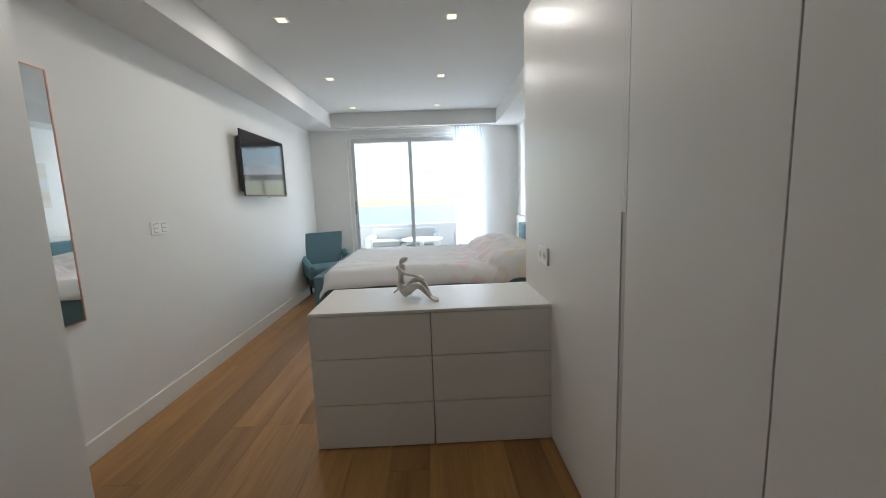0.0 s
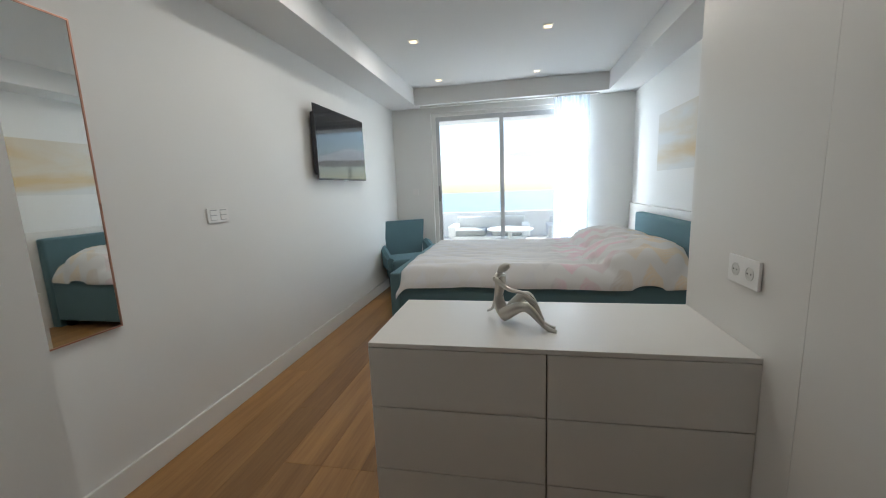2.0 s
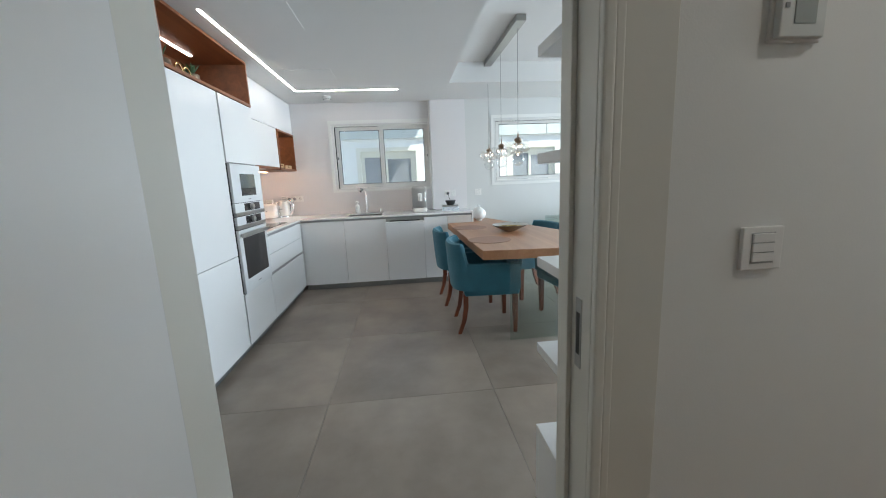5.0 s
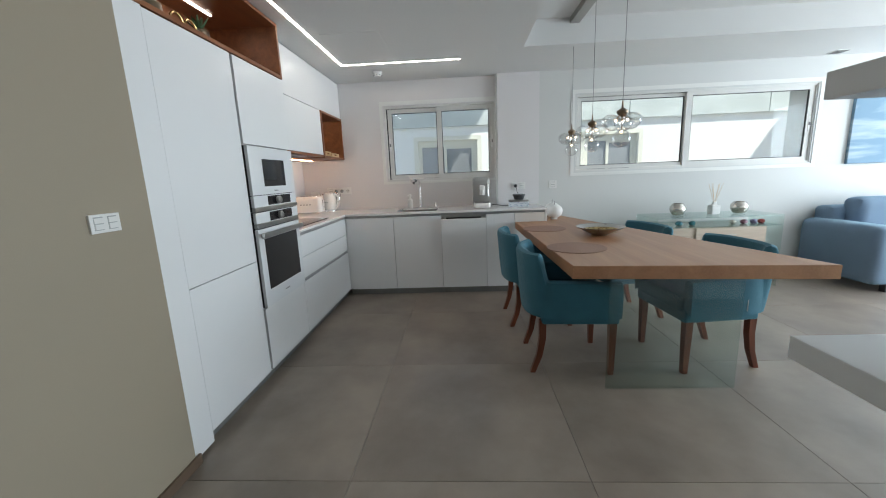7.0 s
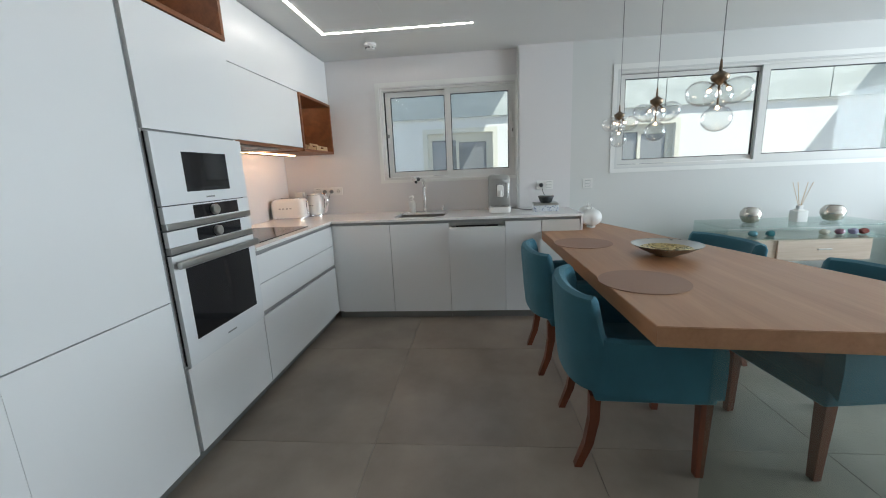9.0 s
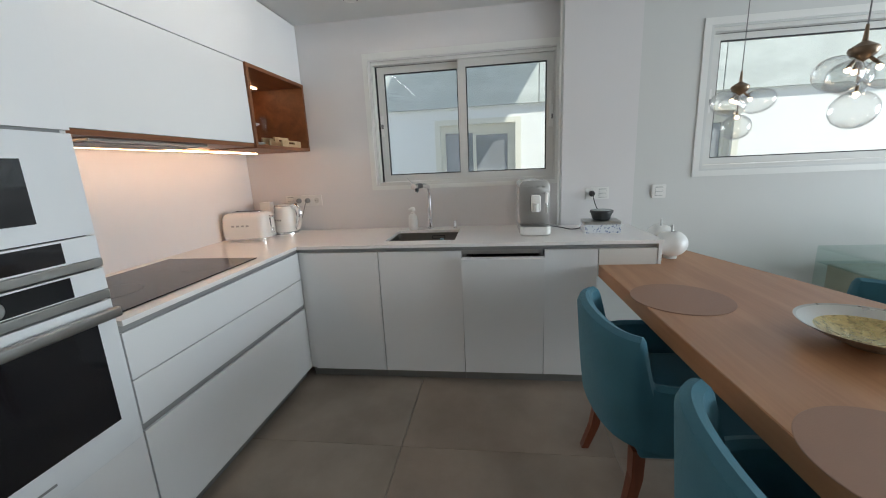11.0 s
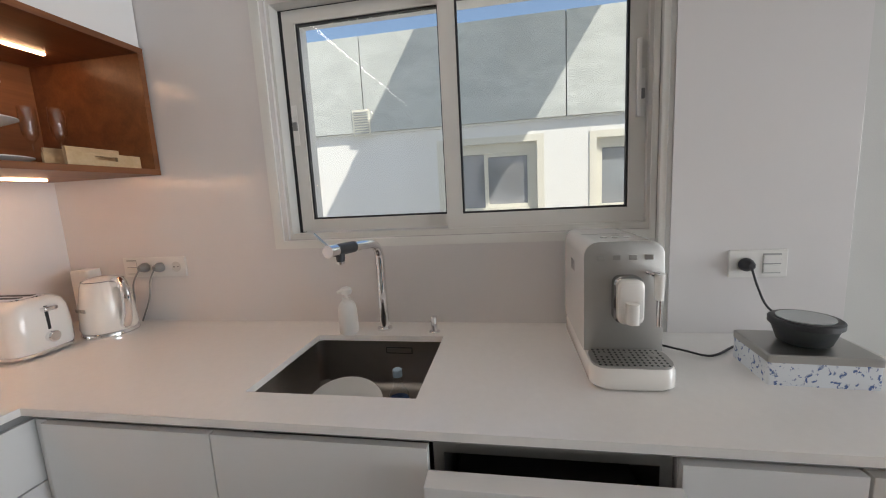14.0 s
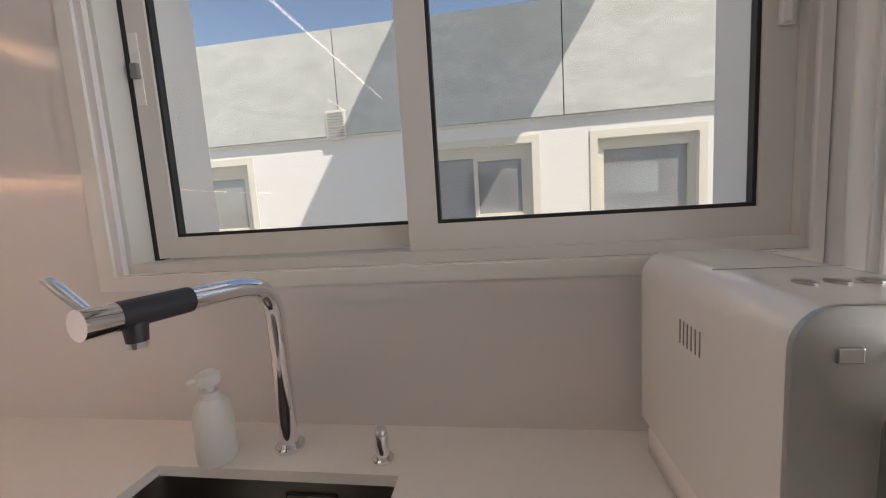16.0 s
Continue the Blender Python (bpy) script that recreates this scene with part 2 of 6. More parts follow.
def thin_glass(name, color=(1, 1, 1), gloss=0.6, base=0.045, power=4.0):
    """A clear pane or thin blown wall: see-through, with Fresnel gloss."""
    m, nt, b = material(name)
    n, l = nt.nodes, nt.links
    n.remove(b)
    tr, gl = n.new("ShaderNodeBsdfTransparent"), n.new("ShaderNodeBsdfGlossy")
    tr.inputs["Color"].default_value = (*color, 1)
    gl.inputs["Roughness"].default_value = 0.01
    lw, mix = n.new("ShaderNodeLayerWeight"), n.new("ShaderNodeMixShader")
    pw, ma = n.new("ShaderNodeMath"), n.new("ShaderNodeMath")
    pw.operation, ma.operation = "POWER", "MULTIPLY_ADD"
    pw.inputs[1].default_value = power
    ma.inputs[1].default_value, ma.inputs[2].default_value = gloss, base
    l.new(lw.outputs["Facing"], pw.inputs[0])
    l.new(pw.outputs[0], ma.inputs[0])
    l.new(ma.outputs[0], mix.inputs[0])
    l.new(tr.outputs[0], mix.inputs[1])
    l.new(gl.outputs[0], mix.inputs[2])
    l.new(mix.outputs[0], n["Material Output"].inputs["Surface"])
    return m


CLEAR = thin_glass("clear_glass", (0.98, 0.985, 0.985), 0.75)
GLOBE = thin_glass("blown_globe_glass", (0.94, 0.945, 0.945), 0.9, 0.06, 2.2)
PANE = thin_glass("window_glass", (0.88, 0.915, 0.905), 0.6, 0.02)
# This tint is added to dim the sunlit terrace behind the slider.
SLIDER_GLASS = thin_glass("dimming_slider_glass", (0.86, 0.89, 0.90), 0.6, 0.02)
GREENG = thin_glass("console_glass", (0.88, 0.945, 0.93), 0.6)
LED = glow("led_strip", (1.0, 0.92, 0.82), 10.0)
LED_WARM = glow("warm_led", (1.0, 0.57, 0.30), 13.0)
BULB = glow("bulb_glow", (1.0, 0.72, 0.45), 4.0)
SPOTG = glow("spot_glow", (1.0, 0.74, 0.4), 0.8)


def tile_material():
    m = plain("concrete_tile", (0.27, 0.24, 0.21), 0.36, vary=0.0, scale=1.0)
    nt, n, l = m.node_tree, m.node_tree.nodes, m.node_tree.links
    b = n["Principled BSDF"]
    co = n.new("ShaderNodeTexCoord")
    info = n.new("ShaderNodeObjectInfo")
    off = n.new("ShaderNodeVectorMath")
    off.operation = "SCALE"
    off.inputs[0].default_value = (13, 7, 3)
    l.new(info.outputs["Random"], off.inputs["Scale"])
    add = n.new("ShaderNodeVectorMath")
    l.new(co.outputs["Object"], add.inputs[0])
    l.new(off.outputs["Vector"], add.inputs[1])
    cl = n.new("ShaderNodeTexNoise")
    cl.inputs["Scale"].default_value, cl.inputs["Detail"].default_value, cl.inputs["Roughness"].default_value = 1.7, 7, 0.55
    l.new(add.outputs["Vector"], cl.inputs["Vector"])
    ramp = n.new("ShaderNodeValToRGB")
    ramp.color_ramp.elements[0].position, ramp.color_ramp.elements[1].position = 0.33, 0.7
    ramp.color_ramp.elements[0].color = (0.215, 0.176, 0.145, 1)
    ramp.color_ramp.elements[1].color = (0.375, 0.312, 0.256, 1)
    l.new(cl.outputs["Fac"], ramp.inputs["Fac"])
    l.new(ramp.outputs["Color"], b.inputs["Base Color"])
    return m


TILE = tile_material()


def duvet_material():
    """White cotton with pastel zigzag bands."""
    m, nt, b = material("zigzag_cotton")
    n, l = nt.nodes, nt.links
    co = n.new("ShaderNodeTexCoord")
    sp = n.new("ShaderNodeSeparateXYZ")
    l.new(co.outputs["Object"], sp.inputs[0])

    def mth(op, a, bb=None):
        k = n.new("ShaderNodeMath")
        k.operation = op
        for i, q in enumerate((a, bb)):
            if q is None:
                continue
            if isinstance(q, (int, float)):
                k.inputs[i].default_value = q
            else:
                l.new(q, k.inputs[i])
        return k.outputs[0]

    warp = n.new("ShaderNodeTexNoise")
    warp.inputs["Scale"].default_value = 3.0
    l.new(co.outputs["Object"], warp.inputs["Vector"])
    ww = mth("MULTIPLY", warp.outputs["Fac"], 0.16)
    zig = mth("PINGPONG", mth("ADD", sp.outputs["X"], ww), 0.11)
    along = mth("ADD", mth("ADD", sp.outputs["Y"], ww), mth("MULTIPLY", zig, 0.8))
    band = mth("PINGPONG", along, 0.085)
    soft = n.new("ShaderNodeMapRange")
    soft.inputs["From Min"].default_value, soft.inputs["From Max"].default_value = 0.040, 0.052
    l.new(band, soft.inputs["Value"])
    hatch = mth("PINGPONG", mth("ADD", along, mth("MULTIPLY", sp.outputs["X"], 0.5)), 0.007)
    fac = mth("MULTIPLY", soft.outputs["Result"], mth("ADD", 0.55, mth("MULTIPLY", hatch, 90.0)))
    big = n.new("ShaderNodeTexNoise")
    big.inputs["Scale"].default_value = 1.7
    l.new(co.outputs["Object"], big.inputs["Vector"])
    ramp = n.new("ShaderNodeValToRGB")
    cr = ramp.color_ramp
    cr.elements[0].position, cr.elements[0].color = 0.0, (0.66, 0.68, 0.74, 1)
    cr.elements[1].position, cr.elements[1].color = 1.0, (0.70, 0.56, 0.36, 1)
    for ps, cl in ((0.40, (0.68, 0.69, 0.73, 1)), (0.56, (0.55, 0.54, 0.55, 1)), (0.66, (0.78, 0.42, 0.54, 1)), (0.74, (0.52, 0.48, 0.46, 1)), (0.84, (0.74, 0.58, 0.36, 1))):
        e = cr.elements.new(ps)
        e.color = cl
    place = n.new("ShaderNodeMapRange")
    place.inputs["From Min"].default_value, place.inputs["From Max"].default_value = -1.24, 1.24
    l.new(sp.outputs["X"], place.inputs["Value"])
    l.new(mth("ADD", place.outputs["Result"], mth("MULTIPLY", mth("SUBTRACT", big.outputs["Fac"], 0.5), 0.5)), ramp.inputs["Fac"])
    mix = n.new("ShaderNodeMix")
    mix.data_type = "RGBA"
    mix.inputs[6].default_value = (0.66, 0.655, 0.65, 1)
    l.new(mth("MULTIPLY", fac, 0.55), mix.inputs[0])
    l.new(ramp.outputs["Color"], mix.inputs[7])
    l.new(mix.outputs[2], b.inputs["Base Color"])
    b.inputs["Roughness"].default_value = 0.85
    fine = n.new("ShaderNodeTexNoise")
    fine.inputs["Scale"].default_value = 160
    l.new(co.outputs["Object"], fine.inputs["Vector"])
    bp = n.new("ShaderNodeBump")
    bp.inputs["Strength"].default_value, bp.inputs["Distance"].default_value = 0.2, 0.002
    l.new(fine.outputs["Fac"], bp.inputs["Height"])
    l.new(bp.outputs["Normal"], b.inputs["Normal"])
    return m


DUVET = duvet_material()


def art_material(name, base, tint, scale):
    """Soft horizontal washes on canvas or wallpaper."""
    m, nt, b = material(name)
    n, l = nt.nodes, nt.links
    co = n.new("ShaderNodeTexCoord")
    mp = n.new("ShaderNodeMapping")
    mp.inputs["Scale"].default_value = (scale, scale * 0.35, scale * 2.2)
    l.new(co.outputs["Object"], mp.inputs["Vector"])
    a = n.new("ShaderNodeTexNoise")
    a.inputs["Scale"].default_value, a.inputs["Detail"].default_value, a.inputs["Distortion"].default_value = 1.0, 6, 0.6
    l.new(mp.outputs["Vector"], a.inputs["Vector"])
    ramp = n.new("ShaderNodeValToRGB")
    ramp.color_ramp.elements[0].position, ramp.color_ramp.elements[1].position = 0.45, 0.66
    ramp.color_ramp.elements[0].color, ramp.color_ramp.elements[1].color = (*base, 1), (*tint, 1)
    l.new(a.outputs["Fac"], ramp.inputs["Fac"])
    l.new(ramp.outputs["Color"], b.inputs["Base Color"])
    b.inputs["Roughness"].default_value = 0.7
    return m


ART = art_material("gold_wash_wallpaper", (0.66, 0.67, 0.66), (0.62, 0.48, 0.27), 1.1)
PICTURE = art_material("blue_canvas", (0.16, 0.27, 0.37), (0.45, 0.53, 0.58), 2.4)
FLORAL = art_material("blue_flower_tin", (0.74, 0.78, 0.82), (0.09, 0.16, 0.36), 1.0)
FLORAL.node_tree.nodes["Mapping"].inputs["Scale"].default_value = (64, 64, 64)
FLORAL.node_tree.nodes["Color Ramp"].color_ramp.elements[0].position = 0.555
FLORAL.node_tree.nodes["Color Ramp"].color_ramp.elements[1].position = 0.62


def curtain_material():
    m, nt, b = material("sheer_curtain")
    n, l = nt.nodes, nt.links
    out = n["Material Output"]
    b.inputs["Base Color"].default_value = (0.72, 0.76, 0.80, 1)
    b.inputs["Roughness"].default_value = 0.9
    tr = n.new("ShaderNodeBsdfTranslucent")
    tr.inputs["Color"].default_value = (0.66, 0.73, 0.80, 1)
    cl = n.new("ShaderNodeBsdfTransparent")
    m1, m2 = n.new("ShaderNodeMixShader"), n.new("ShaderNodeMixShader")
    m1.inputs[0].default_value, m2.inputs[0].default_value = 0.16, 0.10
    l.new(b.outputs[0], m1.inputs[1])
    l.new(tr.outputs[0], m1.inputs[2])
    l.new(m1.outputs[0], m2.inputs[1])
    l.new(cl.outputs[0], m2.inputs[2])
    l.new(m2.outputs[0], out.inputs["Surface"])
    return m


CURTAIN = curtain_material()

# ---- shaping helpers ----


def bx(bm, a, b, bev=0.0, seg=2):
    """A box from corner a to corner b, with rounded edges if bev is given."""
    lo = [min(p, q) for p, q in zip(a, b)]
    hi = [max(p, q) for p, q in zip(a, b)]
    vs = [bm.verts.new((x, y, z)) for x in (lo[0], hi[0]) for y in (lo[1], hi[1]) for z in (lo[2], hi[2])]
    fs = [bm.faces.new([vs[i] for i in f]) for f in ((0, 1, 3, 2), (4, 6, 7, 5), (0, 4, 5, 1), (2, 3, 7, 6), (0, 2, 6, 4), (1, 5, 7, 3))]
    if bev:
        es = list({e for f in fs for e in f.edges})
        bmesh.ops.bevel(bm, geom=es, offset=bev, segments=seg, affect="EDGES", profile=0.6)
    return bm


def box(a, b, bev=0.0, seg=2):
    return bx(bmesh.new(), a, b, bev, seg)


def rings(bm, loops, closed=True, caps=True):
    """A skin over loops of points that follow one another."""
    rows = [[bm.verts.new(p) for p in r] for r in loops]
    k = len(rows[0])
    for r, s in zip(rows, rows[1:]):
        for i in range(k if closed else k - 1):
            j = (i + 1) % k
            bm.faces.new((r[i], r[j], s[j], s[i]))
    if caps and closed:
        bm.faces.new(rows[0][::-1])
        bm.faces.new(rows[-1])
    return bm


def lathe(profile, at=(0, 0, 0), seg=32, bm=None, caps=True):
    """A turned body: profile of (radius, height)."""
    bm = bm or bmesh.new()
    loops = [[(at[0] + r * math.cos(2 * math.pi * i / seg), at[1] + r * math.sin(2 * math.pi * i / seg), at[2] + z) for i in range(seg)] for r, z in profile]
    return rings(bm, loops, True, caps)


def tube(points, radius, bm=None, seg=12, squash=1.0):
    """A round bar along points; radius may be a list."""
    bm = bm or bmesh.new()
    pts = [Vector(p) for p in points]
    rad = radius if isinstance(radius, (list, tuple)) else [radius] * len(pts)
    loops, up = [], None
    for i, p in enumerate(pts):
        d = (pts[min(i + 1, len(pts) - 1)] - pts[max(i - 1, 0)]).normalized()
        if up is None:
            up = Vector((0, 0, 1)) if abs(d.z) < 0.9 else Vector((1, 0, 0))
        side = d.cross(up).normalized()
        up = side.cross(d).normalized()
        loops.append([p + rad[i] * (math.cos(2 * math.pi * k / seg) * side + squash * math.sin(2 * math.pi * k / seg) * up) for k in range(seg)])
    return rings(bm, loops)


def curve(points, n=8):
    """Points along a smooth curve through the given ones."""
    p = [Vector(q) for q in points]
    p = [2 * p[0] - p[1], *p, 2 * p[-1] - p[-2]]
    out = []
    for i in range(1, len(p) - 2):
        for k in range(n):
            t = k / n
            a, b, c, d = p[i - 1], p[i], p[i + 1], p[i + 2]
            out.append(0.5 * ((2 * b) + (c - a) * t + (2 * a - 5 * b + 4 * c - d) * t * t + (3 * b - a - 3 * c + d) * t ** 3))
    return out + [p[-2]]


def disc(r, z0, z1, at=(0, 0), seg=32, bev=0.0, bm=None):
    prof = [(r - bev, z0), (r, z0 + bev), (r, z1 - bev), (r - bev, z1)] if bev else [(r, z0), (r, z1)]
    return lathe(prof, (at[0], at[1], 0), seg, bm)


def rounded(w, d, r, n=6, cx=0.0, cy=0.0):
    """The outline of a rectangle with rounded corners."""
    pts = []
    for sx, sy, a0 in ((1, 1, 0), (-1, 1, 90), (-1, -1, 180), (1, -1, 270)):
        for k in range(n + 1):
            a = radians(a0 + 90 * k / n)
            pts.append((cx + sx * (w / 2 - r) + r * math.cos(a), cy + sy * (d / 2 - r) + r * math.sin(a)))
    return pts


def link(name, bm, mat, smooth=False):
    bmesh.ops.recalc_face_normals(bm, faces=bm.faces)
    me = bpy.data.meshes.new(name)
    bm.to_mesh(me)
    bm.free()
    for m in (mat if isinstance(mat, (list, tuple)) else [mat]):
        me.materials.append(m)
    if smooth:
        me.polygons.foreach_set("use_smooth", [True] * len(me.polygons))
        me.set_sharp_from_angle(angle=radians(38))
    return new(name, me)


def part(name, bm, mat, parent, label="", smooth=False):
    ob = link(name, bm, mat, smooth)
    ob.parent = parent
    if label:
        ob["label"] = label
    return ob


def thing(name, label, category, at=(0, 0, 0), rz=0.0, group=""):
    ob = new(name)
    ob.empty_display_size = 0.1
    ob.matrix_world = pose(*at, 0, 0, rz)
    return tagged(ob, label, category, group)


def solid(name, bm, mat, label, category, smooth=False, at=None, group=""):
    ob = link(name, bm, mat, smooth)
    if at:
        ob.location = at
    return tagged(ob, label, category, group)


def setting(name, bm, mat, label="", category="", smooth=False):
    return tagged(link(name, bm, mat, smooth), label, category, kind="structure")


def wall_x(x0, x1, y0, y1, z0, z1, holes=()):
    """A wall between x0 and x1 that runs along y, with holes (y0, y1, z0, z1)."""
    bm = bmesh.new()
    ys = sorted({y0, y1, *[q for h in holes for q in h[:2]]})
    for a, b in zip(ys, ys[1:]):
        cuts = sorted((h[2], h[3]) for h in holes if h[0] <= a and b <= h[1])
        z = z0
        for c, d in cuts:
            if c > z:
                bx(bm, (x0, a, z), (x1, b, c))
            z = d
        if z < z1:
            bx(bm, (x0, a, z), (x1, b, z1))
    bmesh.ops.remove_doubles(bm, verts=bm.verts, dist=1e-5)
    return bm


def wall_y(y0, y1, x0, x1, z0, z1, holes=()):
    bm = wall_x(y0, y1, x0, x1, z0, z1, holes)
    for v in bm.verts:
        v.co.x, v.co.y = v.co.y, v.co.x
    return bm

# ---- large structure ----
WT = 0.925         # worktop
CH = 2.42          # kitchen ceiling
WL, WR, WO = -6.82, -6.74, -7.12   # west wall: inner faces and outer face

setting("wall_west_1", wall_x(WO, WL, -1.83, 0.715, 0, 2.75, [(-0.612, 0.70, 1.255, 2.135)]), CLAD, "glossy white clad kitchen wall with a sliding window", "wall")
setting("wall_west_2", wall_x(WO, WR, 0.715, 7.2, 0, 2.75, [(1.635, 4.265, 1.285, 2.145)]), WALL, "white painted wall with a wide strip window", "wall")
setting("wall_south_kitchen", box((WL, -1.83, 0), (-3.0, -1.68, 2.75)), CLAD, "glossy white wall behind the kitchen units", "wall")
setting("wall_beige", box((-3.575, -1.68, 0), (-2.08, -0.99, CH)), BEIGE, "beige painted wall beside the tall cabinets", "wall")
setting("wall_door", wall_x(-2.08, -1.94, -1.35, 1.56, 0, 2.75, [(-0.135, 0.668, 0, 2.12)]), WALL_BED, "off-white painted wall with a doorway", "wall")
setting("wall_bedroom_west", box((-2.48, 1.56, 0), (-2.34, 6.15, 2.75)), WALL_BED, "off-white painted bedroom wall", "wall")
setting("wall_jog", box((-2.48, 1.42, 0), (-2.08, 1.56, 2.75)), WALL_BED, "short return of the bedroom wall", "wall")
setting("wall_bedroom_north", wall_y(6.15, 6.40, -2.48, 1.0, 0, 2.75, [(-1.79, 0.30, 0.0, 2.315)]), WALL_BED, "bedroom wall with a sliding terrace door", "wall")
setting("wall_bedroom_east", box((0.85, -1.35, 0), (1.0, 6.15, 2.75)), WALL_BED, "off-white bedroom wall behind the bed", "wall")
setting("wall_corridor_end", box((-1.94, -1.50, 0), (1.0, -1.35, 2.75)), WALL_BED, "plain wall closing the corridor", "wall")
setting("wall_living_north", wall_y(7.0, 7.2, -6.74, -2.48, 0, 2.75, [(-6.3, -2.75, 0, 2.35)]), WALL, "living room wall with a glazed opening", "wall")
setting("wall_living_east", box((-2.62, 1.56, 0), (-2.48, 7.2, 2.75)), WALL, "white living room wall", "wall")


def ceiling_with_coffer(name, x0, x1, y0, y1, z, cx0, cx1, cy0, cy1, top):
    """A lowered rim with a raised field."""
    bm = bmesh.new()
    bx(bm, (x0, y0, z), (cx0, y1, z + 0.4))
    bx(bm, (cx1, y0, z), (x1, y1, z + 0.4))
    bx(bm, (cx0, y0, z), (cx1, cy0, z + 0.4))
    bx(bm, (cx0, cy1, z), (cx1, y1, z + 0.4))
    bx(bm, (cx0, cy0, top), (cx1, cy1, top + 0.15))
    return setting(name, bm, CEIL, "white plasterboard ceiling with a raised coffer", "ceiling")


ceiling_with_coffer("ceiling_bedroom", -2.34, 0.85, -1.35, 6.15, 2.39, -1.95, 0.49, 0.9, 5.93, 2.60)
ceiling_with_coffer("ceiling_kitchen", WL, -2.08, -1.68, 7.0, CH, -5.84, -2.6, 0.89, 6.4, 2.64)
bm = bmesh.new()
bx(bm, (-7.1, -2.0, 2.83), (1.2, 7.3, 3.05))
setting("roof_slab", bm, CONC, "flat concrete roof slab", "roof")

# baseboards
for i, (a, b) in enumerate([((-2.34, 1.56, 0), (-2.325, 6.15, 0.12)), ((-1.94, 0.80, 0), (-1.925, 1.575, 0.12)), ((-2.34, 1.56, 0), (-1.94, 1.575, 0.12)),
                            ((-1.94, -1.35, 0), (-1.925, -0.12, 0.12)), ((-2.325, 6.135, 0), (-1.80, 6.15, 0.10)), ((0.36, 6.135, 0), (0.85, 6.15, 0.10)), ((0.835, 2.56, 0), (0.85, 6.135, 0.10)),
                            ((WR, 1.25, 0), (WR + 0.012, 7.0, 0.07))]):
    setting("baseboard", box(a, b, 0.004), TRIM, "white painted baseboard", "baseboard")
setting("baseboard", box((-3.60, -0.99, 0), (-2.10, -0.978, 0.05)), plain("brown_base", (0.13, 0.085, 0.055), 0.5), "low brown baseboard under the beige wall", "baseboard")

# door casing on the bedroom side, with a strike plate
casing = thing("door_casing", "cream painted door casing with stepped moulding around an open doorway", "door frame", (-1.94, 0.668, 0))
casing["kind"] = "structure"
part("jamb", box((-0.14, -0.018, 0), (0.004, 0.0, 2.12), 0.003), CASING, casing)
part("door_stop", box((-0.125, -0.030, 0), (-0.075, -0.0185, 2.1), 0.003), CASING, casing)
part("moulding", box((0.0, -0.017, 0), (0.020, 0.006, 2.15), 0.006, 3), CASING, casing)
part("moulding", box((0.0, 0.0065, 0), (0.014, 0.025, 2.15), 0.004, 3), CASING, casing)
part("moulding", box((0.0, 0.0255, 0), (0.004, 0.127, 2.2), 0.0015), CASING, casing)
part("strike_plate", box((-0.058, -0.0198, 0.94), (-0.032, -0.0182, 1.09), 0.0006), STEEL, casing, "oval steel strike plate")
part("strike_hole", box((-0.052, -0.0205, 0.97), (-0.038, -0.0195, 1.06)), DARK, casing, "dark latch slot")
part("head_moulding", box((0.0, -0.80, 2.12), (0.018, -0.017, 2.16), 0.005), CASING, casing)
part("jamb", box((-0.14, -0.803, 0), (0.004, -0.79, 2.12), 0.003), CASING, casing)
door = thing("door_1", "plain white door standing wide open into the bedroom", "door", (-1.93, -0.104, 0))
door["kind"] = "structure"
part("leaf", box((0.0, -0.042, 0.008), (0.78, 0.0, 2.10), 0.003), LACQ, door)
setting("threshold", box((-2.08, -0.135, -0.02), (-1.94, 0.668, 0.004)), plain("threshold_strip", (0.30, 0.26, 0.21), 0.4), "flat threshold strip", "threshold")

# ---- windows ----


def sash(win, y0, y1, z0, z1, x, gy0, gy1, gz0, gz1):
    """A sliding sash: frame round a pane, with gasket."""
    s = part("sash", wall_x(x - 0.028, x, y0, y1, z0, z1, [(gy0, gy1, gz0, gz1)]), ALU, win)
    part("gasket", wall_x(x - 0.022, x - 0.006, gy0, gy1, gz0, gz1, [(gy0 + 0.007, gy1 - 0.007, gz0 + 0.007, gz1 - 0.007)]), RUBBER, s, "black rubber gasket")
    p = part("pane", box((x - 0.018, gy0 + 0.003, gz0 + 0.003), (x - 0.012, gy1 - 0.003, gz1 - 0.003)), PANE, s, "clear glass pane")
    p.visible_shadow = False
    return s


def latch(win, x, y, z):
    s = part("latch", box((x, y - 0.011, z - 0.075), (x + 0.003, y + 0.011, z + 0.075), 0.001), WHITEP, win)
    part("latch_knob", box((x + 0.002, y - 0.009, z - 0.02), (x + 0.012, y + 0.009, z + 0.012), 0.003), GREYP, s)


